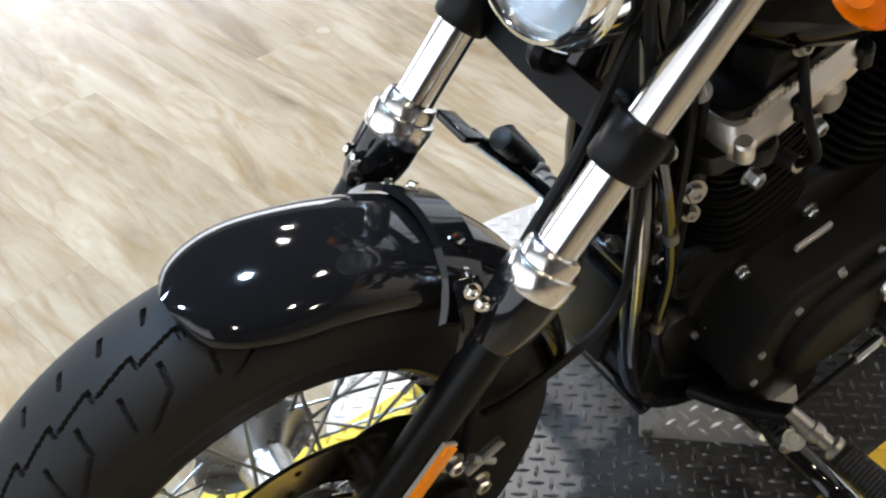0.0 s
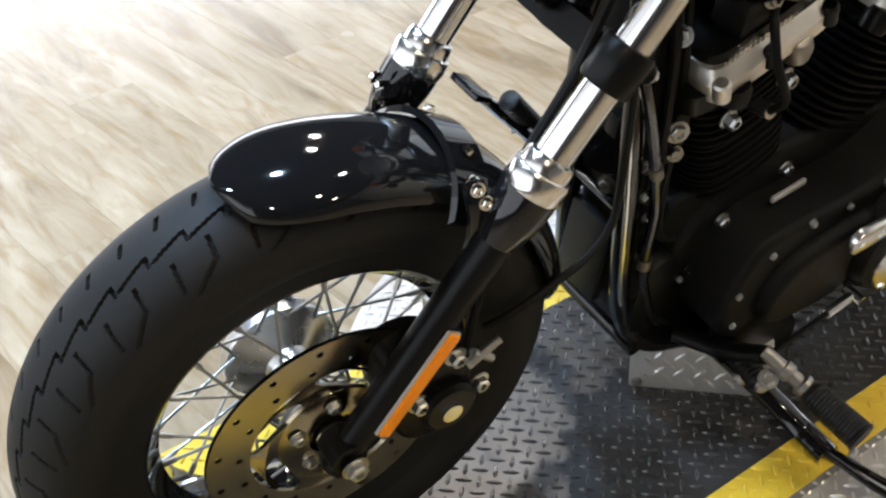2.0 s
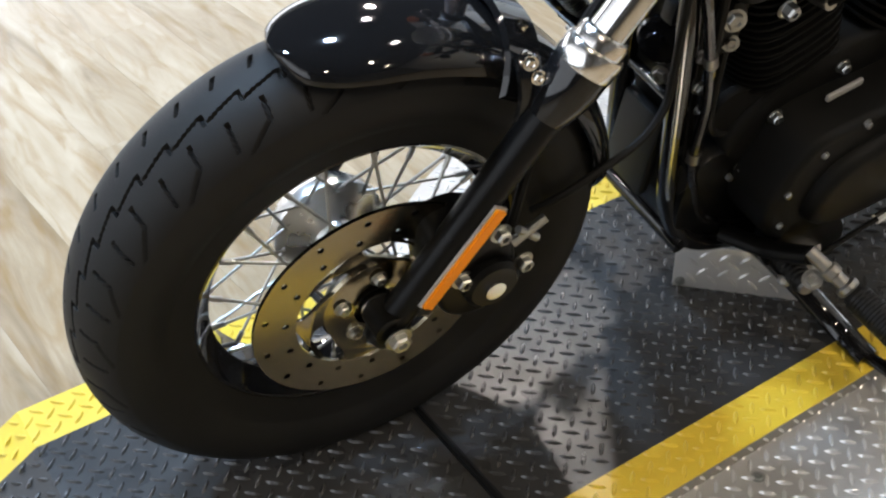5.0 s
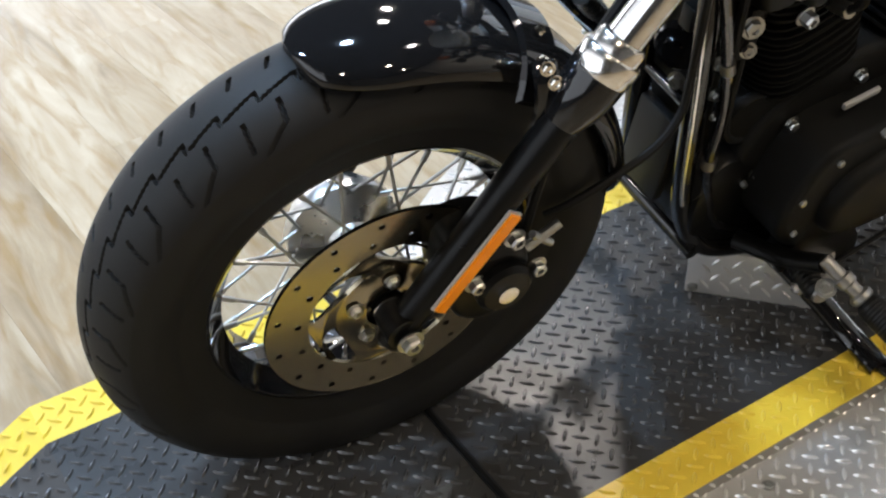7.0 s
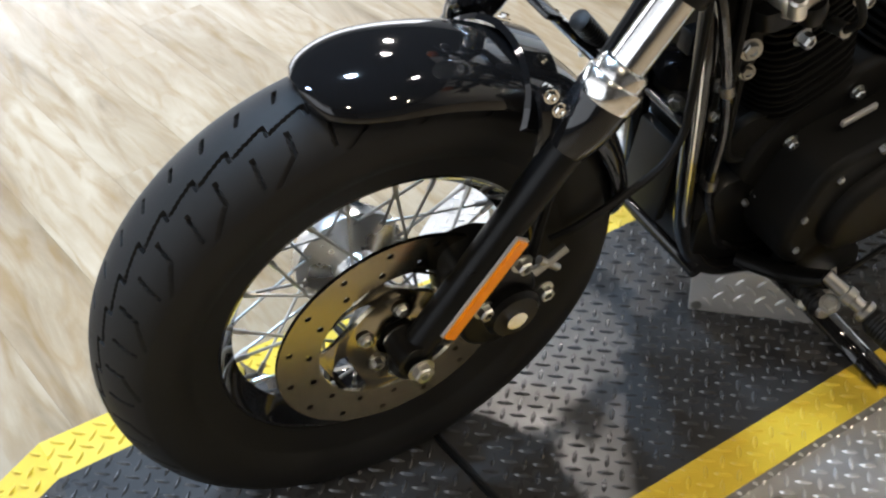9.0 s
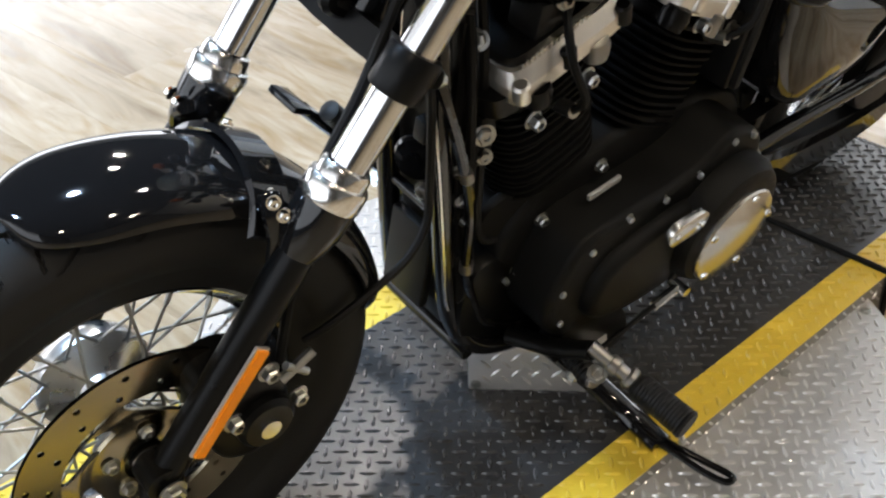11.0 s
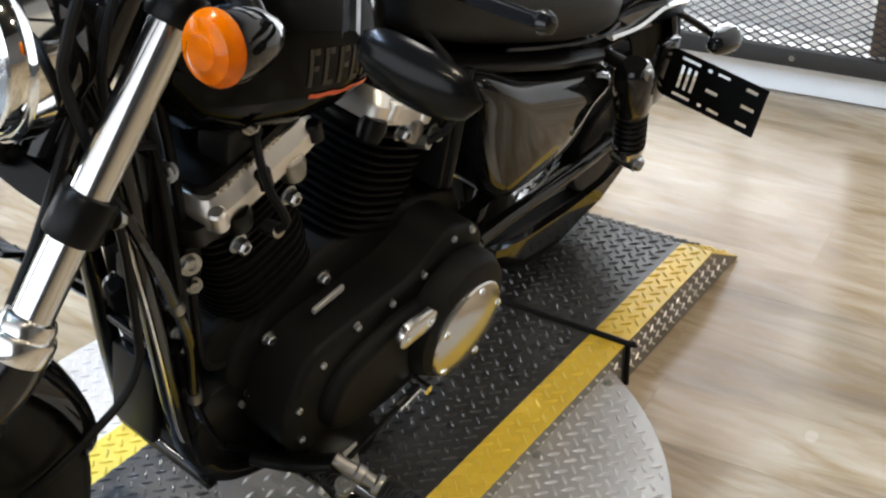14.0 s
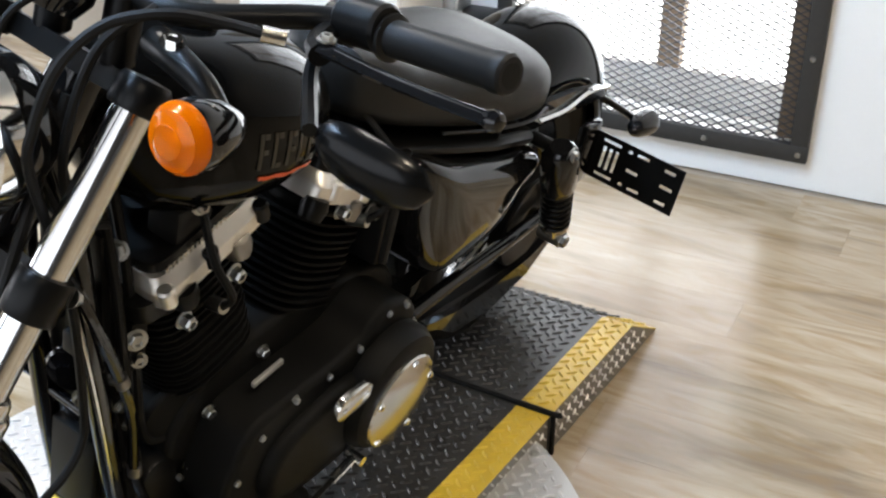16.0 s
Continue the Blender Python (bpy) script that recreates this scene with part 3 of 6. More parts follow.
def tyre(name, parent, at, R, W, Rr, tread=True, nu=1400):
    """A motorcycle tyre with its grooves cut into the crown."""
    prof = []
    hw = W / 2
    nv = 190
    # s runs from one bead over the crown to the other
    for i in range(nv + 1):
        s = -1 + 2 * i / nv
        if abs(s) < 0.55:
            t = s / 0.55
            x = hw * 0.93 * math.sin(t * 1.25) / math.sin(1.25)
            r = R - hw * 0.52 * (1 - math.cos(t * 1.25)) / (1 - math.cos(1.25))
        else:
            t = (abs(s) - 0.55) / 0.45
            x = math.copysign(hw * (0.93 + 0.10 * math.sin(min(1, t * 1.7) * math.pi) * 0.7 - 0.30 * t ** 1.6), s)
            r = (R - hw * 0.52) + (Rr - 0.004 - (R - hw * 0.52)) * (t ** 0.9)
        prof.append((x, r, s))
    bm = bmesh.new()
    rings = []
    P = 24

    def groove(a, s):
        """Whether the tread is cut here: a broken zigzag by the crown, hooks and slashes towards the shoulder."""
        turn = a / (2 * math.pi) * P
        ph = turn % 1.0
        half = (2 * ph) % 1.0
        if s < 0:
            return -0.16 < s < -0.045 and abs(half - 0.4 - 1.2 * (s + 0.1)) < 0.055
        if abs(s - 0.085 - 0.07 * half) < 0.009 and half < 0.93 or 0.08 <= s <= 0.16 and min(half, 1 - half) < 0.05:
            return True
        if 0.21 < s < 0.37 and abs(ph - 0.30 - 0.25 * (s - 0.21)) < 0.026:
            return True
        if 0.37 <= s < 0.52 and abs(ph - 0.34 - 2.6 * (s - 0.37)) < 0.038:
            return True
        d = abs(ph - 0.80 - 0.35 * (s - 0.26))
        return 0.24 < s < 0.46 and min(d, 1 - d) < 0.024
    for j in range(nu):
        a = 2 * math.pi * j / nu
        ca, sa = math.cos(a), math.sin(a)
        ring = []
        for x, r, s in prof:
            rr = r - (0.006 if tread and abs(s) < 0.6 and groove(a, s) else 0)
            ring.append(bm.verts.new((at[0] + x, at[1] + rr * ca, at[2] + rr * sa)))
        rings.append(ring)
    for j in range(nu):
        p, q = rings[j], rings[(j + 1) % nu]
        for i in range(nv):
            bm.faces.new((p[i], p[i + 1], q[i + 1], q[i]))
    return part(name, bm, RUBBER, parent, "black rubber tyre with slashed tread", smooth=50)


def rim(parent, at, Rr, W, mat):
    hw = W / 2
    bm = bmesh.new()
    p = [(Rr + 0.012, hw), (Rr + 0.012, hw - 0.004), (Rr - 0.004, hw - 0.006), (Rr - 0.008, hw * 0.7), (Rr - 0.022, hw * 0.45), (Rr - 0.024, 0),
         (Rr - 0.022, -hw * 0.45), (Rr - 0.008, -hw * 0.7), (Rr - 0.004, -hw + 0.006), (Rr + 0.012, -hw + 0.004), (Rr + 0.012, -hw),
         (Rr - 0.008, -hw), (Rr - 0.016, -hw * 0.72), (Rr - 0.030, -hw * 0.45), (Rr - 0.032, 0), (Rr - 0.030, hw * 0.45), (Rr - 0.016, hw * 0.72), (Rr - 0.008, hw), (Rr + 0.012, hw)]
    lathe(bm, p, at, (1, 0, 0), 96)
    return part("rim", bm, mat, parent, "gloss black steel rim")


def wheel(parent_name, at, R, W, Rr, label):
    """Tyre, rim, hub, spokes; spokes are single parts."""
    w = thing(parent_name, at, label, "wheel")
    under(w, BIKE)
    tyre("tyre", w, at, R, W, Rr, nu=1400 if at[1] < 0.5 else 500)
    rim(w, at, Rr, W * 0.62, GLOSS)
    bm = bmesh.new()
    lathe(bm, [(0.02, -0.098), (0.045, -0.094), (0.064, -0.082), (0.072, -0.066), (0.072, -0.052), (0.05, -0.044), (0.03, -0.03), (0.026, 0), (0.03, 0.04), (0.052, 0.052), (0.052, 0.06), (0.045, 0.07), (0.02, 0.075)], at, (1, 0, 0), 32)
    part("hub", bm, HUBM, w, "polished wheel hub")
    for k in range(40):
        side = 1 if k % 2 else -1
        a = 2 * math.pi * (k + 0.25) / 40
        sw = radians(52) * (1 if (k // 2) % 2 else -1)
        p0 = Vector(at) + Vector((side * 0.056, 0.046 * math.cos(a + sw), 0.046 * math.sin(a + sw)))
        p1 = Vector(at) + Vector((side * 0.012, (Rr - 0.03) * math.cos(a), (Rr - 0.03) * math.sin(a)))
        bm = bmesh.new()
        rod(bm, p0, p1, 0.0021, seg=6)
        d = (p1 - p0).normalized()
        rod(bm, p1 - d * 0.018, p1, 0.0036, seg=6)
        part("spoke", bm, STEEL, w, smooth=60)
    return w


def brake_disc(parent, x, at, R0, R1, n=30):
    """A drilled steel ring: each cell of the ring carries one round hole."""
    bm = bmesh.new()
    rows = 2
    th = 0.0025
    for row in range(rows):
        ra, rb = R0 + (R1 - R0) * row / rows, R0 + (R1 - R0) * (row + 1) / rows
        for k in range(n):
            a0, a1 = 2 * math.pi * (k + row * 0.5) / n, 2 * math.pi * (k + 1 + row * 0.5) / n
            am, rm = (a0 + a1) / 2, (ra + rb) / 2
            hole = k % 2 == row
            ring = []
            for i in range(16):
                t = 2 * math.pi * i / 16
                cx, cy = math.cos(t), math.sin(t)
                m = max(abs(cx), abs(cy))
                ring.append((am + cx / m * (a1 - a0) / 2, rm + cy / m * (rb - ra) / 2, rm * 0 + 0.0042, t))
            for sx in (x - th, x + th):
                out = [bm.verts.new((sx, at[1] + r * math.cos(a), at[2] + r * math.sin(a))) for a, r, _, _ in ring]
                if hole:
                    inn = []
                    for _, _, h, t in ring:
                        a, r = am + math.cos(t) * h / rm, rm + math.sin(t) * h
                        inn.append(bm.verts.new((sx, at[1] + r * math.cos(a), at[2] + r * math.sin(a))))
                    for i in range(16):
                        bm.faces.new((out[i], out[(i + 1) % 16], inn[(i + 1) % 16], inn[i]))
                else:
                    bm.faces.new(out)
    lathe(bm, [(R1, -th), (R1, th)], (x, at[1], at[2]), (1, 0, 0), n * 4)
    lathe(bm, [(R0, -th), (R0, th)], (x, at[1], at[2]), (1, 0, 0), n * 4)
    bmesh.ops.remove_doubles(bm, verts=bm.verts, dist=0.0002)
    return part("brake_disc", bm, DISCSTEEL, parent, "drilled steel brake disc")


WC = Vector((0, -0.003, 0.386))
FRONT = wheel("front_wheel", WC, 0.334, 0.138, 0.211, "fat front wheel with wire spokes and black rim")
DX = 0.078
disc = brake_disc(FRONT, DX, WC, 0.100, 0.152)
bm = bmesh.new()
lathe(bm, [(0.03, 0.0), (0.066, 0.0), (0.068, 0.003), (0.066, 0.007), (0.05, 0.008), (0.046, 0.011), (0.03, 0.012)], (DX - 0.005, WC.y, WC.z), (1, 0, 0), 48)
part("disc_carrier", bm, DISCSTEEL, FRONT, "brushed steel disc carrier")
for k in range(5):
    # a broad swept arm, leaving a narrow curved slot to the next
    bm = bmesh.new()
    rows = []
    for i in range(9):
        t = i / 8
        r = 0.062 + t * 0.042
        mid = 2 * math.pi * k / 5 + 0.3 + t * 0.75
        half = 0.60 - 0.33 * math.sin(math.pi * min(1.0, t * 1.05)) ** 0.8 - 0.05 * t
        row = []
        for dx, u in ((-0.003, -1), (0.0015, -1), (0.0028, -0.86), (0.0028, 0.86), (0.0015, 1), (-0.003, 1)):
            aa = mid + half * u
            row.append(bm.verts.new((DX + dx - 0.001, WC.y + r * math.cos(aa), WC.z + r * math.sin(aa))))
        rows.append(row)
    for p, q in zip(rows, rows[1:]):
        for i in range(6):
            bm.faces.new((p[i], p[(i + 1) % 6], q[(i + 1) % 6], q[i]))
    bm.faces.new(rows[0])
    bm.faces.new(rows[-1])
    part("carrier_arm", bm, DISCSTEEL, FRONT)
for k in range(5):
    a = 2 * math.pi * k / 5 + 0.3
    bolt(FRONT, (DX + 0.006, WC.y + 0.046 * math.cos(a), WC.z + 0.046 * math.sin(a)), (1, 0, 0), 0.008, 0.008)
bm = bmesh.new()
lathe(bm, [(0, 0.026), (0.012, 0.026), (0.015, 0.022), (0.018, 0.012), (0.022, 0.008), (0.022, 0)], (DX + 0.002, WC.y, WC.z), (1, 0, 0), 24)
part("axle_spacer", bm, ALU, FRONT)
bm = bmesh.new()
rod(bm, (-0.15, WC.y, WC.z), (0.135, WC.y, WC.z), 0.011, seg=20)
part("axle", bm, STEEL, FRONT)
bolt(FRONT, (0.140, WC.y, WC.z), (1, 0, 0), 0.0125, 0.012, name="axle_nut")

# fork
FORK = thing("fork", F(0.3), "chrome telescopic fork with black lower legs", "fork")
under(FORK, BIKE)
for s in (1, -1):
    x = FX * s
    bm = bmesh.new()
    lathe(bm, [(0, -0.03), (0.016, -0.03), (0.0195, -0.022), (0.020, 0.0), (0.0195, 0.06), (0.0205, 0.2), (0.0215, 0.30), (0.0225, 0.325), (0, 0.325)], F(0, 0, x), FD, 32)
    box_at = F(0, -0.006, x)
    rod(bm, box_at + Vector((-0.020, -0.0, -0.0)), box_at + Vector((0.018, 0, 0)), 0.022, seg=24)
    part("fork_lower", bm, SATIN, FORK, "satin black fork lower leg")
    bm = bmesh.new()
    lathe(bm, [(0.0325, 0.380), (0.0338, 0.383), (0.0338, 0.402), (0.032, 0.406), (0.0285, 0.407), (0.0278, 0.418), (0.0255, 0.4225), (0.0215, 0.424)], F(-0.012, 0, x), FD, 32)
    part("dust_cover", bm, COLLAR, FORK, "chrome dust cover")
    bm = bmesh.new()
    lathe(bm, [(0.0205, 0.312), (0.026, 0.326), (0.0305, 0.345), (0.0325, 0.362), (0.0328, 0.383), (0.02, 0.384)], F(-0.012, 0, x), FD, 32)
    part("boot", bm, GLOSS, FORK, "gloss black boot")
    bm = bmesh.new()
    lathe(bm, [(0.021, 0.38), (0.021, 0.742), (0, 0.742)], F(-0.012, 0, x), FD, 32)
    part("fork_tube", bm, TUBE, FORK, "polished chrome fork tube")
    bm = bmesh.new()
    lathe(bm, [(0.0215, 0.508), (0.027, 0.508), (0.0288, 0.511), (0.0288, 0.553), (0.027, 0.556), (0.0215, 0.556)], F(-0.012, 0, x), FD, 32)
    for lug in (0.010, -0.012):
        rod(bm, F(0.5275, 0.020, x + lug * s - 0.007 * s), F(0.5275, 0.020, x + lug * s + 0.005 * s) + FN * 0.010, 0.012, seg=16, chamfer=0.002)
    part("lower_clamp", bm, SATIN, FORK)
    bolt(FORK, F(0.5275, 0.031, x + 0.012 * s), FN, 0.008, 0.012)
    bm = bmesh.new()
    lathe(bm, [(0.0212, 0.734), (0.026, 0.734), (0.028, 0.738), (0.028, 0.762), (0.024, 0.768), (0, 0.77)], F(-0.012, 0, x), FD, 32)
    part("upper_clamp", bm, SATIN, FORK)
    # reflector on a silver bar
    p, q = F(0.048, 0.0055, x + 0.0205 * s), F(0.195, 0.005, x + 0.0215 * s)
    e = (q - p).normalized()
    nrm = Vector((s, 0, 0))
    for mat, gr, h0, h1, nm in ((SILVER, 0.0022, 0.0, 0.004, "reflector_back"), (REFLECT, 0.0, 0.004, 0.008, "reflector")):
        bm2 = bmesh.new()
        ww = FN * (0.0068 + gr)
        c = [p - e * gr - ww, q + e * gr - ww, q + e * gr + ww, p - e * gr + ww]
        lo = [bm2.verts.new(v + nrm * h0) for v in c]
        hi = [bm2.verts.new(v + nrm * h1) for v in c]
        bm2.faces.new(lo)
        bm2.faces.new(hi)
        for k in range(4):
            bm2.faces.new((lo[k], lo[(k + 1) % 4], hi[(k + 1) % 4], hi[k]))
        part(nm, bm2, mat, FORK, "amber reflector strip" if mat is REFLECT else "", smooth=0)
# triple clamp bridges
for nm, d0, d1, o in (("lower_bridge", 0.502, 0.535, 0.02), ("upper_bridge", 0.726, 0.750, 0.02)):
    bm = bmesh.new()
    sec = []
    for x, w in ((-FX, 0.012), (-0.06, 0.015), (-0.03, 0.020), (0.03, 0.020), (0.06, 0.015), (FX, 0.012)):
        sec.append([F(d0, o - w, x), F(d0, o + w, x), F(d1, o + w, x), F(d1, o - w, x)])
    loft(bm, sec)
    part(nm, bm, SATIN, FORK, smooth=25)
bm = bmesh.new()
rod(bm, F(0.502, 0.03), F(0.74, 0.03), 0.020, seg=20)
part("steering_stem", bm, SATIN, FORK)

# caliper
section(0, -0.012, -0.007)
bm = bmesh.new()
prof = round_outline([(0.055, 0.50), (0.10, 0.52), (0.15, 0.49), (0.165, 0.44), (0.15, 0.385), (0.11, 0.37), (0.07, 0.40)], 4)
prism(bm, prof, 0.062, 0.128, "x", 0.008, 3)
cal = part("brake_caliper", bm, SATIN, FORK, "black brake caliper")
bm = bmesh.new()
lathe(bm, [(0.036, 0), (0.036, 0.012), (0.030, 0.018), (0, 0.018)], (0.126, 0.129, 0.43), (1, 0, 0), 32)
part("piston_housing", bm, SATIN, cal)
bm = bmesh.new()
lathe(bm, [(0.013, 0), (0.013, 0.006), (0, 0.006)], (0.142, 0.129, 0.427), (1, 0, 0), 24)
part("piston_cap", bm, ALU, cal, "bare metal round cap")
for y, z in ((0.136, 0.503), (0.093, 0.444), (0.174, 0.440)):
    bolt(cal, (0.128, y, z), (1, 0, 0), 0.010, 0.012)
bm = bmesh.new()
tube(bm, [(0.12, 0.155, 0.50), (0.10, 0.18, 0.57), (0.085, 0.215, 0.70), (0.08, 0.27, 0.80), (0.06, 0.33, 0.90), (0.05, 0.38, 1.0)], 0.006, 8)
part("brake_hose", bm, HOSE, FORK)
bm = bmesh.new()
rod(bm, (0.14, 0.145, 0.495), (0.14, 0.185, 0.52), 0.006, seg=10)
rod(bm, (0.14, 0.15, 0.515), (0.14, 0.178, 0.49), 0.005, seg=10)
part("bleed_fitting", bm, STEEL, cal)
section()


def fender(name, at, R, a0, a1, hw, skirt, mat, label, n=60, front=0.1, back=0.1, nose=0.4):
    """A mudguard: crown, rounded shoulders and side skirts swept round the axle. Angles from +y over the top."""
    bm = bmesh.new()
    th = 0.003
    secs = []
    for i in range(n + 1):
        t = i / n
        a = radians(a0 + (a1 - a0) * t)
        u0, u1 = min(1.0, t / front), min(1.0, (1 - t) / back)
        k = min(math.sqrt(1 - (1 - u0) ** 2), math.sqrt(1 - (1 - u1) ** 2))
        pts = []
        for off in (0.0, th):
            row = []
            m = 28
            for j in range(m + 1):
                q = -1 + 2 * j / m
                th2 = q * math.pi / 2
                x = hw * math.copysign(abs(math.sin(th2)) ** 0.85, q)
                r = R - (hw * 0.59 + skirt(t)) * (1 - max(0.0, math.cos(th2)) ** 1.05)
                x *= (1 - nose + nose * k)
                x2 = x * (1 - off / hw)
                row.append(Vector((at[0] + x2, at[1] + (r - off) * math.cos(a), at[2] + (r - off) * math.sin(a))))
            pts.append(row)
        secs.append(pts[0] + pts[1][::-1])
    loft(bm, secs)
    return part(name, bm, mat, BIKE, label, smooth=50)


TAIL = 4
FENDER = fender("front_fender", (0.003, -0.003, 0.397), 0.346, 105, TAIL, 0.074, lambda t: -0.022 + 0.016 * math.sin(min(1, t * 3.0) * math.pi / 2), GLOSS, "short gloss black front fender", n=90, front=0.16, back=0.12, nose=0.72)
# brace that hugs the fender between the fork legs
bm = bmesh.new()
secs = []
for k in range(25):
    q = -1.25 + 2.5 * k / 24
    x, drop = 0.087 * math.sin(q) / math.sin(1.25), 0.060 * (1 - math.cos(q)) / (1 - math.cos(1.25))
    row = []
    for da, dr in ((-4.5, 0.004), (4.5, 0.004), (4.0, 0.011), (-4.0, 0.011)):
        a, r = radians(60 + da), 0.346 + dr - drop
        row.append((x * (1 + dr * 6), -0.003 + r * math.cos(a), 0.40 + r * math.sin(a)))
    secs.append(row)
loft(bm, secs)
for s in (1, -1):
    tube(bm, [(0.084 * s, 0.150, 0.705), (0.098 * s, 0.148, 0.69), (0.103 * s, 0.150, 0.66), (0.104 * s, 0.146, 0.62)], 0.013, 10, 6, 0.6)
BRACE = part("fender_bracket", bm, GLOSS, BIKE, "gloss black fender brace")
BRACE_BOLTS = []
for q in (-1.15, -0.8, -0.42, 0.42, 0.8, 1.15):
    x, drop = 0.085 * math.sin(q) / math.sin(1.25), 0.060 * (1 - math.cos(q)) / (1 - math.cos(1.25))
    a, r = radians(60), 0.358 - drop
    BRACE_BOLTS.append(bolt(BIKE, (x * 1.06, -0.003 + r * math.cos(a), 0.40 + r * math.sin(a)), (0.8 * math.sin(q), 0.5 * math.cos(q), 0.86 * math.cos(q)), 0.0055, 0.006, CHROME))
for s in (1, -1):
    for p in ((0.104, 0.143, 0.712), (0.108, 0.153, 0.694)):
        BRACE_BOLTS.append(bolt(BIKE, (p[0] * s, p[1], p[2]), (s, -0.3, 0.3), 0.006, 0.006, CHROME))

# headlight
HC, HD = Vector((-0.004, 0.268, 0.957)), Vector((0.01, -0.99, 0.12)).normalized()
HL = thing("headlight", HC, "round headlight with chrome ring and black shell", "headlight")
under(HL, BIKE)
bm = bmesh.new()
lathe(bm, [(0, -0.115), (0.03, -0.11), (0.06, -0.09), (0.08, -0.06), (0.087, -0.03), (0.087, -0.022)], HC, HD, 48)
part("shell", bm, GLOSS, HL)
bm = bmesh.new()
lathe(bm, [(0.086, -0.03), (0.0905, -0.026), (0.0905, -0.002), (0.087, 0.002), (0.083, 0.003), (0.083, 0.012), (0.080, 0.020), (0.076, 0.021), (0.073, 0.016), (0.073, 0.0)], HC, HD, 48)
part("trim_ring", bm, CHROME, HL, "chrome trim ring")
bm = bmesh.new()
lathe(bm, [(0.075, 0.010), (0.06, -0.012), (0.04, -0.032), (0.02, -0.045), (0, -0.048)], HC, HD, 48)
part("reflector_bowl", bm, BOWL, HL, "bright fluted reflector bowl")
bm = bmesh.new()
lathe(bm, [(0.016, -0.04), (0.016, -0.012), (0.012, -0.006), (0, -0.004)], HC, HD, 24)
part("bulb_shield", bm, CHROME, HL)
bm = bmesh.new()
lathe(bm, [(0, 0.026), (0.03, 0.024), (0.055, 0.019), (0.074, 0.012), (0.074, 0.009), (0.055, 0.016), (0.03, 0.021), (0, 0.023)], HC, HD, 48)
gl = part("lens", bm, GLASS, HL)
gl.visible_shadow = False
bm = bmesh.new()
tube(bm, [HC + Vector((0, 0.03, -0.085)), F(0.53, -0.02), F(0.53, 0.02)], 0.012, 8)
part("mount", bm, SATIN, HL)


def blinker(name, c, d, parent, label, amber=True, r=0.0315):
    c, d = Vector(c), Vector(d).normalized()
    t = thing(name, c, label, "turn signal")
    under(t, parent)
    bm = bmesh.new()
    lathe(bm, [(0, -0.075), (0.008, -0.072), (0.017, -0.06), (r * 0.85, -0.038), (r, -0.014), (r, 0.0), (r * 0.97, 0.004)], c, d, 32)
    part("housing", bm, GLOSS, t)
    if amber:
        bm = bmesh.new()
        lathe(bm, [(r * 0.98, 0.0), (r * 1.02, 0.004), (r * 0.98, 0.010), (r * 0.86, 0.0145), (r * 0.83, 0.0165), (r * 0.5, 0.0205), (r * 0.47, 0.0215), (0, 0.023)], c, d, 32)
        part("lens", bm, AMBER, t, "amber lens")
        bm = bmesh.new()
        lathe(bm, [(r * 0.95, 0.002), (r * 0.72, 0.004), (r * 0.66, -0.010), (0.011, -0.014), (0.010, 0.006), (0, 0.010)], c, d, 32)
        part("bulb_bowl", bm, BOWL, t)
    return t


FBL = blinker("turn_signal", (0.238, 0.346, 1.039), (0.05, -1, 0.1), BIKE, "bullet turn signal with amber lens", r=0.0335)
bm = bmesh.new()
tube(bm, [(0.115, 0.420, 1.062), (0.16, 0.405, 1.066), (0.20, 0.400, 1.058), (0.228, 0.396, 1.042)], 0.013, 14, 8, 1.0, [0.017, 0.012])
part("stem", bm, SATIN, FBL)
bolt(FBL, (0.155, 0.403, 1.082), (0.3, -0.3, 1), 0.009, 0.008, CHROME)
FBR = blinker("turn_signal", (-0.238, 0.346, 1.039), (-0.05, -1, 0.1), BIKE, "bullet turn signal with amber lens", r=0.0335)
bm = bmesh.new()
tube(bm, [(-0.115, 0.420, 1.062), (-0.16, 0.405, 1.066), (-0.20, 0.400, 1.058), (-0.228, 0.396, 1.042)], 0.013, 14, 8, 1.0, [0.017, 0.012])
part("stem", bm, SATIN, FBR)
bolt(FBR, (-0.155, 0.403, 1.082), (-0.3, -0.3, 1), 0.009, 0.008, CHROME)

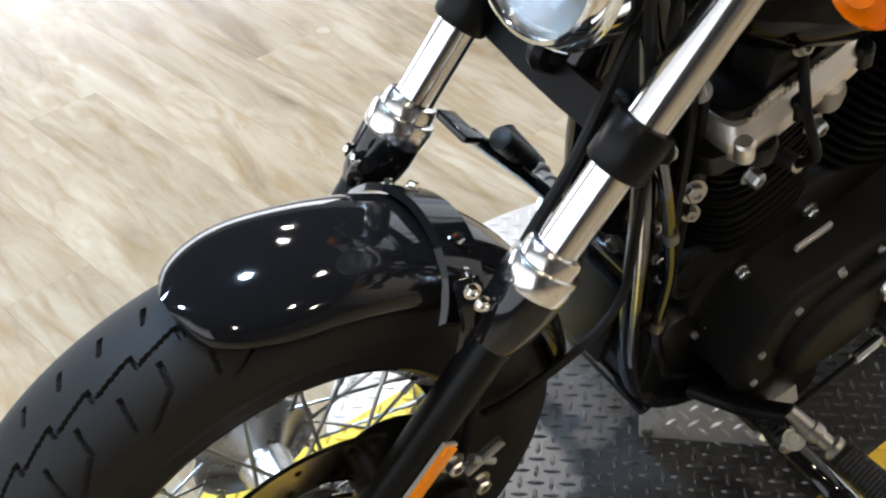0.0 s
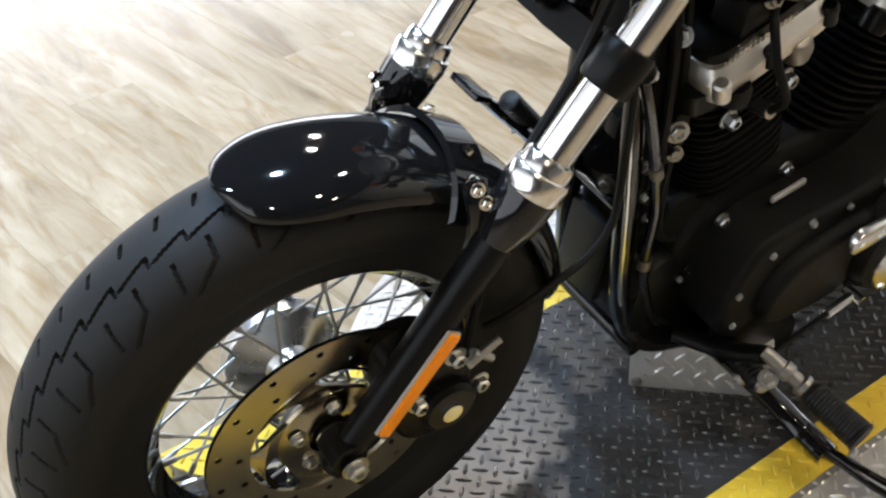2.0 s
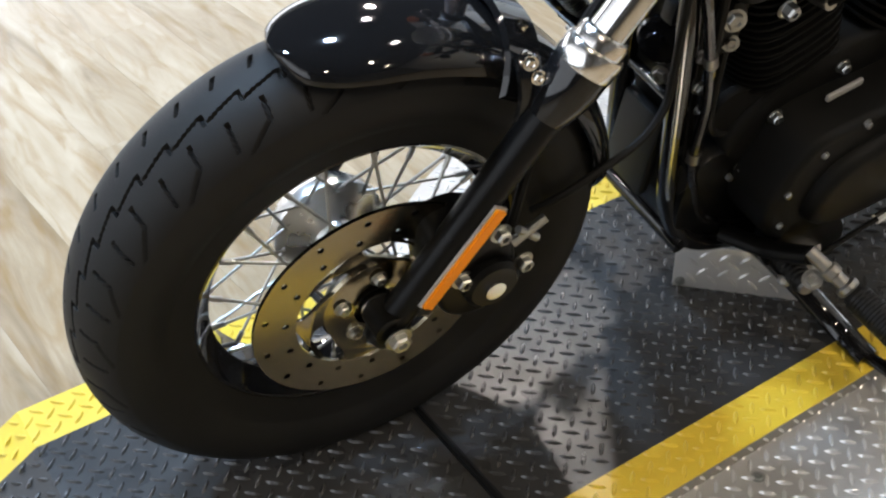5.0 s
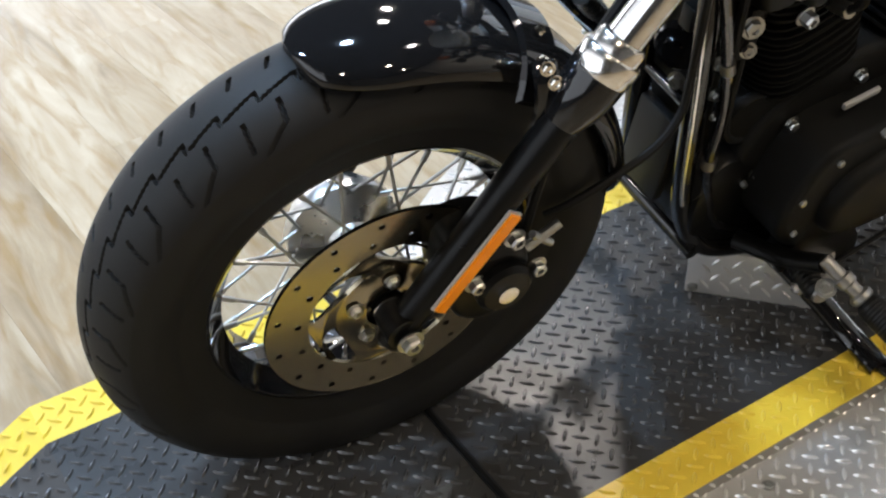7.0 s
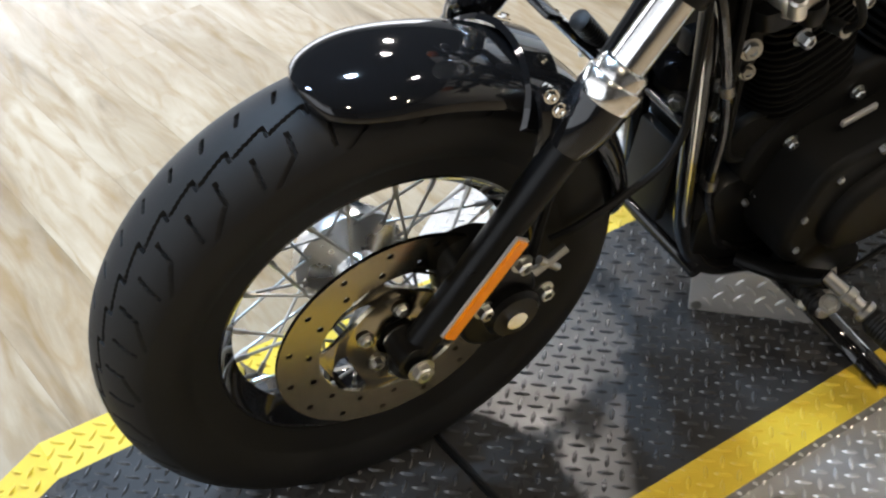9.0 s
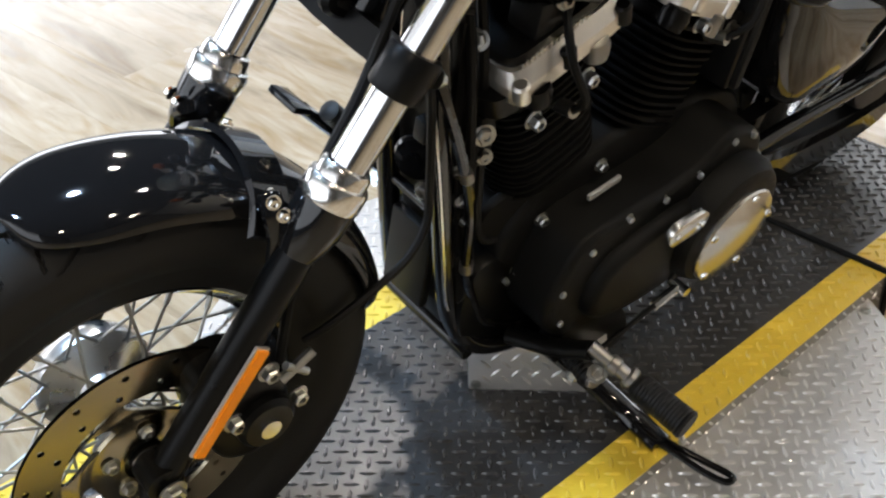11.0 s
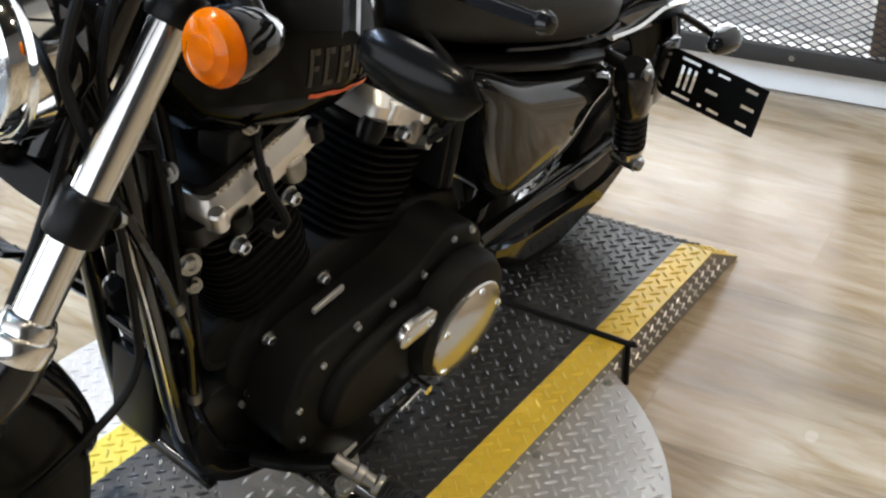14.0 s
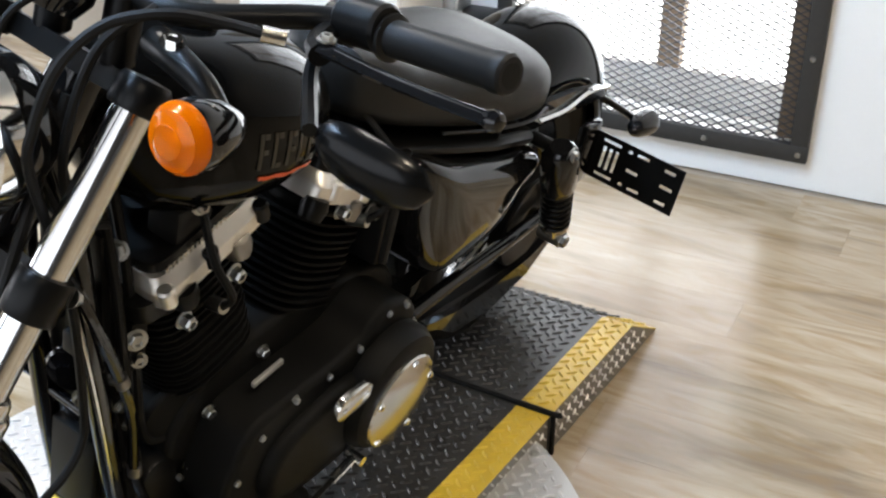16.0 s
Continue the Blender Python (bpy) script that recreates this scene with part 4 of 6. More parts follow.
# handlebar
HB = thing("handlebar", (0, 0.50, 1.07), "low black handlebar with grips, levers and cables", "handlebar")
under(HB, BIKE)
G0, G1 = Vector((0.280, 0.562, 1.101)), Vector((0.430, 0.545, 1.128))
bm = bmesh.new()
mir = lambda p, s: Vector((p[0] * s, p[1], p[2]))
tube(bm, [mir(G1, -1), mir(G0, -1), (-0.21, 0.548, 1.096), (-0.12, 0.455, 1.085), (-0.05, 0.44, 1.085), (0.05, 0.44, 1.085), (0.12, 0.455, 1.085), (0.21, 0.548, 1.096), G0, G1], 0.0127, 14)
part("bar", bm, SATIN, HB)
for s in (1, -1):
    g0, g1 = mir(G0, s), mir(G1, s)
    d = (g1 - g0).normalized()
    bm = bmesh.new()
    prof = [(0.0, 0), (0.024, 0), (0.024, 0.006), (0.0185, 0.008)]
    prof += [(0.0185, 0.134), (0.0198, 0.136), (0.0198, 0.150), (0.017, 0.153), (0, 0.153)]
    lathe(bm, prof, g0, d, 24)
    part("grip", bm, BLACK, HB, "smooth black rubber grip")
    bm = bmesh.new()
    c = g0 - d * 0.028
    lathe(bm, [(0, -0.03), (0.022, -0.03), (0.025, -0.026), (0.025, 0.024), (0.022, 0.028), (0, 0.028)], c + Vector((0, -0.004, 0.008)), d, 24)
    part("switch_housing", bm, SATIN, HB)
    bm = bmesh.new()
    p0 = c - d * 0.035
    lathe(bm, [(0, -0.014), (0.022, -0.014), (0.022, 0.014), (0, 0.014)], p0, d, 20)
    tube(bm, [p0 + Vector((0, -0.01, 0)), p0 + Vector((0.01 * s, -0.05, -0.005)), p0 + Vector((0.03 * s, -0.068, -0.006))], 0.012, 10)
    per = part("lever_perch", bm, SATIN, HB)
    bolt(per, p0 + Vector((0.03 * s, -0.062, 0.008)), (0, 0, 1), 0.007, 0.006)
    bm = bmesh.new()
    tip = Vector((0.445 * s, 0.504, 1.102))
    l0 = p0 + Vector((0.03 * s, -0.066, 0.0))
    tube(bm, [l0, l0 * 0.5 + tip * 0.5 + Vector((0, -0.006, 0)), tip], 0.010, 10, 8, 0.55)
    lathe(bm, [(0, -0.011), (0.008, -0.008), (0.011, 0), (0.008, 0.008), (0, 0.011)], tip, d, 16)
    part("lever", bm, GLOSS if s > 0 else SATIN, HB, "glossy black lever with ball end")
    # mirror hung under the bar
    bm = bmesh.new()
    mc, mu = Vector((0.356 * s, 0.463, 1.026)), Vector((s, 0.25, -0.17)).normalized()
    secs = []
    for k in range(13):
        t = -1 + 2 * k / 12
        hgt = 0.029 * math.sqrt(max(0.0025, 1 - abs(t) ** 2.6))
        dep = 0.020 * math.sqrt(max(0.0025, 1 - t * t))
        ctr = mc + mu * (0.062 * t) + Vector((0, 0, 0.004 * t * t))
        secs.append([ctr + Vector((0, -dep * math.sin(a) if math.sin(a) > 0 else 0.004, hgt * math.cos(a))) for a in [2 * math.pi * i / 20 for i in range(20)]])
    loft(bm, secs)
    mirr = part("mirror", bm, SHELL, HB, "black oval mirror hung below the bar", smooth=45)
    bm = bmesh.new()
    tube(bm, [p0 + Vector((0.01 * s, -0.03, 0)), p0 + Vector((0.015 * s, -0.06, -0.03)), mc - mu * 0.06 + Vector((0, -0.01, 0.01))], 0.008, 8)
    part("mirror_stem", bm, SATIN, mirr)
# risers and speedometer
for s in (1, -1):
    bm = bmesh.new()
    rod(bm, (0.05 * s, 0.425, 1.01), (0.05 * s, 0.44, 1.095), 0.02, seg=20, chamfer=0.004)
    part("riser", bm, SATIN, HB)
bm = bmesh.new()
lathe(bm, [(0, -0.05), (0.035, -0.05), (0.045, -0.03), (0.045, 0.0), (0.042, 0.006), (0.038, 0.002), (0, 0.002)], (0, 0.40, 1.11), (0, 0.5, 0.86), 32)
part("speedometer", bm, GLOSS, HB)
CABLE_TOP = [(0.225, 0.449, 1.108), (0.195, 0.428, 1.111), (0.165, 0.388, 1.117), (0.135, 0.350, 1.106), (0.12, 0.320, 1.082), (0.108, 0.303, 1.046), (0.10, 0.292, 1.0), (0.095, 0.290, 0.957)]
# clutch cable sweeping from the lever round to the frame, and other leads
for pts, r in ((CABLE_TOP + [(0.085, 0.325, 0.85), (0.07, 0.36, 0.74), (0.07, 0.375, 0.60), (0.075, 0.37, 0.55), (0.08, 0.335, 0.51), (0.075, 0.25, 0.46), (0.06, 0.215, 0.43)], 0.0055),
               ([(0.10, 0.43, 1.09), (0.10, 0.36, 1.06), (0.08, 0.34, 0.95), (0.06, 0.37, 0.85), (0.05, 0.42, 0.82)], 0.005),
               ([(0.06, 0.43, 1.09), (0.03, 0.34, 1.09), (0.02, 0.31, 1.02), (0.05, 0.36, 0.85)], 0.004)):
    bm = bmesh.new()
    tube(bm, pts, r, 8)
    part("cable", bm, HOSE, HB)
bm = bmesh.new()
rod(bm, (0.238, 0.462, 1.105), (0.222, 0.446, 1.108), 0.008, seg=12)
part("cable_ferrule", bm, ALU, HB)

# ---- frame ----
FR = thing("frame", (0, 0.7, 0.2), "black tubular steel frame", "frame")
under(FR, BIKE)
for s in (1, -1):
    bm = bmesh.new()
    tube(bm, [(x * s, y, z) for x, y, z in ((0.02, 0.36, 0.93), (0.04, 0.385, 0.80), (0.05, 0.405, 0.664), (0.052, 0.424, 0.567), (0.055, 0.443, 0.459), (0.058, 0.463, 0.361), (0.065, 0.486, 0.282), (0.08, 0.526, 0.222), (0.09, 0.60, 0.191), (0.10, 0.70, 0.183), (0.10, 0.95, 0.195), (0.095, 1.07, 0.27), (0.085, 1.12, 0.45))], 0.0155, 14)
    part("down_tube", bm, GLOSS, FR)
bm = bmesh.new()
rod(bm, F(0.50, 0.035), F(0.73, 0.035), 0.032, seg=28, chamfer=0.003)
part("steering_head", bm, GLOSS, FR)
bm = bmesh.new()
tube(bm, [(0, 0.40, 0.92), (0, 0.56, 0.87), (0, 0.85, 0.78), (0, 1.05, 0.70)], 0.02, 12)
part("backbone", bm, GLOSS, FR)
bm = bmesh.new()
rod(bm, (-0.09, 0.505, 0.225), (0.09, 0.505, 0.225), 0.014, seg=14)
part("cross_tube", bm, GLOSS, FR)
bm = bmesh.new()
rod(bm, (-0.052, 0.437, 0.50), (0.052, 0.437, 0.50), 0.008, seg=12)
part("cross_tube", bm, GLOSS, FR)
# regulator with cooling ribs in front of the down tubes
bm = bmesh.new()
box(bm, (-0.04, 0.437, 0.315), (0.04, 0.454, 0.455), 0.004)
part("regulator", bm, BLACK, FR, "black voltage regulator")
bm = bmesh.new()
prism(bm, round_outline([(0.475, 0.34), (0.487, 0.262), (0.54, 0.212), (0.68, 0.190), (0.70, 0.30), (0.60, 0.36), (0.53, 0.40), (0.49, 0.39)], 4), -0.085, 0.085, "x", 0.008, 2)
part("front_mount", bm, SATIN, FR, "black front engine mount")
# glossy hose looping down beside the near tube, its clips, and loose bolts in front of the cylinders
bm = bmesh.new()
tube(bm, [(0.06, 0.355, 0.79), (0.078, 0.372, 0.742), (0.080, 0.418, 0.633), (0.080, 0.456, 0.524), (0.080, 0.471, 0.412), (0.082, 0.500, 0.330), (0.084, 0.535, 0.268), (0.088, 0.610, 0.222), (0.09, 0.70, 0.215)], 0.0075, 10)
part("oil_hose", bm, GLOSS, FR, "glossy black hose")
for p, q in (((0.0795, 0.430, 0.605), (0.080, 0.437, 0.588)), ((0.080, 0.470, 0.425), (0.080, 0.4715, 0.408))):
    bm = bmesh.new()
    rod(bm, p, q, 0.0095, seg=14)
    part("hose_clip", bm, CAST, FR)
for p, ax, r in (((0.072, 0.461, 0.641), (0.9, -0.4, 0.2), 0.011), ((0.072, 0.469, 0.604), (0.8, -0.5, 0.3), 0.008), ((0.05, 0.443, 0.771), (0.5, -0.8, 0.3), 0.010)):
    bolt(FR, p, ax, r, 0.009, STEEL)
bm = bmesh.new()
box(bm, (0.030, 0.455, 0.585), (0.070, 0.485, 0.665), 0.006)
part("hose_union", bm, SATIN, FR)
# dark splash panel between the down tubes, with a horn and its bolt in front
bm = bmesh.new()
loft(bm, [[(-0.05, y, z), (0.05, y, z), (0.05, y + 0.012, z), (-0.05, y + 0.012, z)] for y, z in ((0.477, 0.40), (0.452, 0.50), (0.436, 0.60), (0.424, 0.70), (0.416, 0.80))])
part("splash_panel", bm, BLACK, FR, "black panel between the down tubes", smooth=25)
bm = bmesh.new()
lathe(bm, [(0, 0.022), (0.012, 0.022), (0.014, 0.017), (0.027, 0.015), (0.031, 0.010), (0.031, 0.0), (0, 0.0)], (0.004, 0.428, 0.575), (0.35, -0.92, 0.1), 28)
part("horn", bm, GLOSS, FR, "small round black horn")
bolt(FR, (0.012, 0.438, 0.517), (0.3, -0.95, 0), 0.010, 0.008, CAST)
for x, z in ((-0.022, 0.66), (0.020, 0.635), (-0.01, 0.72), (0.03, 0.70)):
    bm = bmesh.new()
    box(bm, (x - 0.011, 0.404, z - 0.016), (x + 0.011, 0.428, z + 0.016), 0.003)
    part("connector", bm, BLACK, FR)
bm = bmesh.new()
prism(bm, round_outline([(0.62, 0.195), (0.63, 0.285), (0.70, 0.275), (0.78, 0.205), (0.79, 0.128), (0.70, 0.150)], 4), 0.125, 0.165, "x", 0.005, 2)
part("stand_mount", bm, SATIN, FR, "black side stand mount")
# leads down the frame
for x, o, z1 in ((0.045, 0.0, 0.32), (0.066, 0.022, 0.30), (0.04, 0.03, 0.36), (0.06, 0.045, 0.42)):
    bm = bmesh.new()
    tube(bm, [(x * 0.5, 0.40 + o, 0.86), (x * 0.9, 0.41 + o, 0.74), (x, 0.43 + o, 0.6), (x * 1.05, 0.455 + o, 0.45), (x * 1.1, 0.50 + o, z1), (x * 0.5, 0.60 + o, z1 - 0.05)], 0.0065, 8)
    part("wire_loom", bm, HOSE, FR)
bm = bmesh.new()
tube(bm, [(0.055, 0.375, 0.73), (0.064, 0.398, 0.62), (0.068, 0.423, 0.50), (0.07, 0.450, 0.37), (0.072, 0.462, 0.33)], 0.0035, 8)
part("brake_line", bm, ALU, FR, "bare metal line")
for p in ((0.062, 0.455, 0.53), (0.064, 0.47, 0.49), (0.06, 0.44, 0.585)):
    bolt(FR, p, (1, -0.2, 0), 0.008, 0.008, STEEL)

# ---- engine ----
EN = thing("engine", (0, 0.75, 0.28), "black V-twin engine with bright rocker covers and silver bolts", "engine")
under(EN, BIKE)
CKS = {"front_cylinder": Vector((0, 0.660, 0.392)), "rear_cylinder": Vector((0, 0.745, 0.395))}
bm = bmesh.new()
prism(bm, round_outline([(0.53, 0.42), (0.55, 0.32), (0.60, 0.255), (0.75, 0.235), (0.95, 0.24), (1.04, 0.30), (1.06, 0.42), (1.0, 0.50), (0.86, 0.53), (0.72, 0.535), (0.60, 0.51)], 5), -0.10, 0.085, "x", 0.012, 3)
part("crankcase", bm, WRINKLE, EN, "satin black crankcase")
PRIM = [(0.605, 0.452), (0.575, 0.40), (0.562, 0.33), (0.60, 0.265), (0.68, 0.232), (0.80, 0.215), (0.90, 0.225), (0.985, 0.265), (1.012, 0.34), (1.005, 0.44), (0.975, 0.488), (0.905, 0.515), (0.84, 0.478), (0.76, 0.466), (0.68, 0.464)]
bm = bmesh.new()
prism(bm, round_outline(PRIM, 6), 0.06, 0.165, "x", 0.014, 4)
prim = part("primary_cover", bm, WRINKLE, EN, "satin black primary cover")
section(0.008, 0, 0.014)
# raised ribs that the cover carries round the chain case and clutch
bm = bmesh.new()
lathe(bm, [(0.112, 0), (0.112, 0.022), (0.102, 0.040), (0.088, 0.046), (0, 0.046)], (0.16, 0.915, 0.345), (1, 0, 0), 56)
prism(bm, round_outline([(0.63, 0.33), (0.645, 0.28), (0.70, 0.255), (0.80, 0.252), (0.88, 0.29), (0.90, 0.37), (0.83, 0.412), (0.74, 0.408), (0.66, 0.385)], 5), 0.155, 0.180, "x", 0.018, 4)
part("chain_case", bm, WRINKLE, prim)
bm = bmesh.new()
lathe(bm, [(0.0855, 0.0), (0.0855, 0.004), (0.083, 0.007), (0.07, 0.0095), (0.05, 0.012), (0.025, 0.0135), (0, 0.014)], (0.206, 0.915, 0.332), (1, 0, 0.0), 64)
derby = part("clutch_cover", bm, ALU, prim, "polished round clutch cover")
for k in range(5):
    a = 2 * math.pi * k / 5 + radians(10)
    bolt(derby, (0.213, 0.915 + 0.075 * math.cos(a), 0.332 + 0.075 * math.sin(a)), (1, 0, 0), 0.006, 0.005, CHROME)
section(0.012, 0.026, -0.022)
bm = bmesh.new()
pts = []
for i in range(28):
    a = 2 * math.pi * i / 28
    pts.append((0.76 + 0.022 * math.copysign(1, math.cos(a)) + 0.022 * math.cos(a), 0.443 + 0.0215 * math.sin(a)))
prism(bm, pts, 0.186, 0.198, "x", 0.003, 2)
insp = part("inspection_cover", bm, ALU, prim, "polished oval inspection cover")
for y in (0.733, 0.787):
    bolt(insp, (0.198, y, 0.443), (1, 0, 0), 0.005, 0.003, CHROME, washer=False)
section()
for y, z in ((0.907, 0.498), (0.957, 0.489), (0.842, 0.464), (0.770, 0.452), (0.693, 0.455), (0.624, 0.429), (0.583, 0.370), (0.598, 0.300), (0.994, 0.435)):
    bolt(prim, (0.162, y, z), (1, 0, 0), 0.0058, 0.008)
for p, r in (((0.09, 0.594, 0.448), 0.011), ((0.085, 0.571, 0.358), 0.010), ((0.082, 0.555, 0.345), 0.007), ((0.04, 0.497, 0.565), 0.009), ((0.035, 0.475, 0.61), 0.011), ((0.088, 0.701, 0.494), 0.011)):
    bolt(EN, p, (1, -0.15, 0), r * 0.75, 0.011)
bm = bmesh.new()
b2 = bmesh.new()
box(b2, (-0.003, -0.031, -0.005), (0.003, 0.031, 0.005), 0.001)
merge(bm, b2, Matrix.Translation((0.118, 0.680, 0.484)) @ Matrix.Rotation(radians(8), 4, "X"))
part("timing_bar", bm, SILVER, EN, "bare metal flat bar")
# small starter cover disc and oil filter at the front
bm = bmesh.new()
lathe(bm, [(0, 0.0), (0.036, 0.0), (0.038, 0.004), (0.038, 0.08), (0.034, 0.088), (0, 0.088)], (0.02, 0.545, 0.36), (0.35, -0.92, 0.0), 28)
part("oil_filter", bm, BLACK, EN)
bm = bmesh.new()
lathe(bm, [(0, 0.012), (0.040, 0.012), (0.044, 0.006), (0.044, 0)], (0.06, 0.545, 0.46), (1, -0.2, 0), 32)
part("side_cover", bm, WRINKLE, EN)


def cylinder(tilt, name):
    """One finned cylinder with head and rocker cover, leaning by tilt degrees (positive to the rear)."""
    d = Vector((0, math.sin(radians(tilt)), math.cos(radians(tilt))))
    e = Vector((0, d.z, -d.y))
    X = Vector((1, 0, 0))
    CK = CKS[name]
    hd, he = (0.016, 0.019) if tilt < 0 else (-0.022, -0.066)
    base = CK + d * 0.12
    c = thing(name, base, "finned black cylinder with a polished rocker cover", "cylinder")
    under(c, EN)

    def slab(bm, h0, h1, wx, we, cx=0.0, r=0.55, ce=0.0):
        m = Matrix((( 1, 0, 0, CK.x + cx), (0, e.y, d.y, CK.y + d.y * h0), (0, e.z, d.z, CK.z + d.z * h0), (0, 0, 0, 1)))
        b = bmesh.new()
        pts = []
        for i in range(24):
            a = 2 * math.pi * i / 24
            ca, sa = math.cos(a), math.sin(a)
            pts.append((math.copysign(abs(ca) ** r, ca) * wx, math.copysign(abs(sa) ** r, sa) * we + ce))
        prism(b, pts, 0, h1 - h0, "z")
        merge(bm, b, m)
    bm = bmesh.new()
    slab(bm, 0.10, 0.335, 0.062, 0.062)
    part("barrel", bm, SATIN, c)
    for k in range(12):
        bm = bmesh.new()
        h = 0.135 + k * 0.0122
        slab(bm, h, h + 0.0042, 0.094 - 0.002 * (k % 3), 0.085)
        part("fin", bm, FINP, c, smooth=30)
    bm = bmesh.new()
    slab(bm, 0.285, 0.335, 0.088, 0.078)
    part("head", bm, SATIN, c)
    for k in range(3):
        bm = bmesh.new()
        slab(bm, 0.292 + k * 0.014, 0.297 + k * 0.014, 0.096, 0.088)
        part("fin", bm, FINP, c, smooth=30)
    bm = bmesh.new()
    slab(bm, 0.330 + min(0, hd), 0.346 + hd, 0.080, 0.098, 0.012, 0.3)
    part("head_gasket", bm, SATIN, c)
    bm = bmesh.new()
    we = 0.095 if tilt < 0 else 0.07
    rings = []
    for h, wx, wr in ((0.336, 0.093, we), (0.359, 0.093, we), (0.362, 0.0915, we - 0.001), (0.376, 0.080, we - 0.009), (0.377, 0.060, we - 0.02)):
        rings.append([CK + d * (h + hd) + X * (0.012 + math.copysign(abs(math.cos(a)) ** 0.2, math.cos(a)) * wx) + e * (he + math.copysign(abs(math.sin(a)) ** 0.2, math.sin(a)) * wr)
                      for a in [2 * math.pi * (i + 0.5) / 24 for i in range(24)]])
    loft(bm, rings)
    part("rocker_base", bm, ROCKER, c, "polished rocker box", smooth=25)
    for k in range(14 if tilt < 0 else 0):
        bm = bmesh.new()
        o = CK + d * (0.3765 + hd) + e * (he - 0.065 + k * 0.0075) + X * 0.0905
        rod(bm, o, o + d * 0.007, 0.0028, seg=6)
        part("rib", bm, ALU, c)
    for oe in ((-0.082, -0.008, 0.082) if tilt < 0 else (-0.03, 0.055)):
        bm = bmesh.new()
        o = CK + d * (0.340 + hd) + e * (oe + he) + X * 0.102
        rod(bm, o, o + d * 0.03, 0.011, seg=14, chamfer=0.003)
        part("bolt_boss", bm, SATIN if tilt < 0 and oe > -0.05 else ROCKER, c)
    for oe in (-0.055, 0.04):
        bm = bmesh.new()
        o = CK + d * (0.330 + hd) + e * (oe + he) + X * 0.096
        lathe(bm, [(0, -0.02), (0.017, -0.018), (0.02, 0), (0.017, 0.012), (0, 0.016)], o, d, 18)
        part("head_lobe", bm, SATIN if oe < 0 else CAST, c)
    bm = bmesh.new()
    slab(bm, 0.374 + hd, 0.392 + hd, 0.077, 0.084 if tilt < 0 else 0.06, 0.012, 0.3, he)
    part("rocker_cover", bm, SATIN, c, "black rocker cover")
    for oe in (-0.045, 0.045):
        bolt(c, CK + d * 0.30 + e * oe + X * 0.095, (1, 0, 0), 0.010, 0.016)
    # spark plug with its lead
    bm = bmesh.new()
    p = CK + d * 0.285 + X * 0.09
    rod(bm, p, p + X * 0.03 + d * 0.01, 0.010, seg=10)
    part("spark_plug", bm, STEEL, c)
    bm = bmesh.new()
    tube(bm, [p + X * 0.028 + d * 0.01, p + X * 0.05 + d * 0.05, p + X * 0.03 + d * 0.11, p - X * 0.03 + d * 0.16 + e * (0.05 if tilt < 0 else -0.05)], 0.0055, 8)
    part("plug_lead", bm, HOSE, c)
    return c


cylinder(-20.0, "front_cylinder")
cylinder(23.0, "rear_cylinder")
# exhaust pipes on the far side
bm = bmesh.new()
tube(bm, [(-0.06, 0.55, 0.64), (-0.09, 0.545, 0.61), (-0.11, 0.57, 0.52), (-0.13, 0.60, 0.36), (-0.16, 0.72, 0.27), (-0.17, 1.1, 0.27), (-0.17, 1.75, 0.30)], 0.024, 14)
tube(bm, [(-0.06, 0.90, 0.64), (-0.13, 0.98, 0.60), (-0.165, 1.02, 0.45), (-0.17, 1.15, 0.36), (-0.17, 1.75, 0.38)], 0.024, 14)
part("exhaust", bm, SATIN, BIKE, "black exhaust pipes")
# ignition coil and horn between tank and cylinders
bm = bmesh.new()
box(bm, (0.035, 0.50, 0.765), (0.085, 0.56, 0.815), 0.006)
part("ignition_coil", bm, BLACK, BIKE)
bolt(BIKE, (0.086, 0.532, 0.815), (1, -0.2, 0.3), 0.009, 0.010)
# air cleaner on the far side
bm = bmesh.new()
lathe(bm, [(0, 0.07), (0.08, 0.07), (0.088, 0.06), (0.088, 0.0), (0, 0.0)], (-0.10, 0.76, 0.64), (-1, 0, 0), 40)
part("air_cleaner", bm, SATIN, BIKE)

# ---- pegs, shifter, stand ----


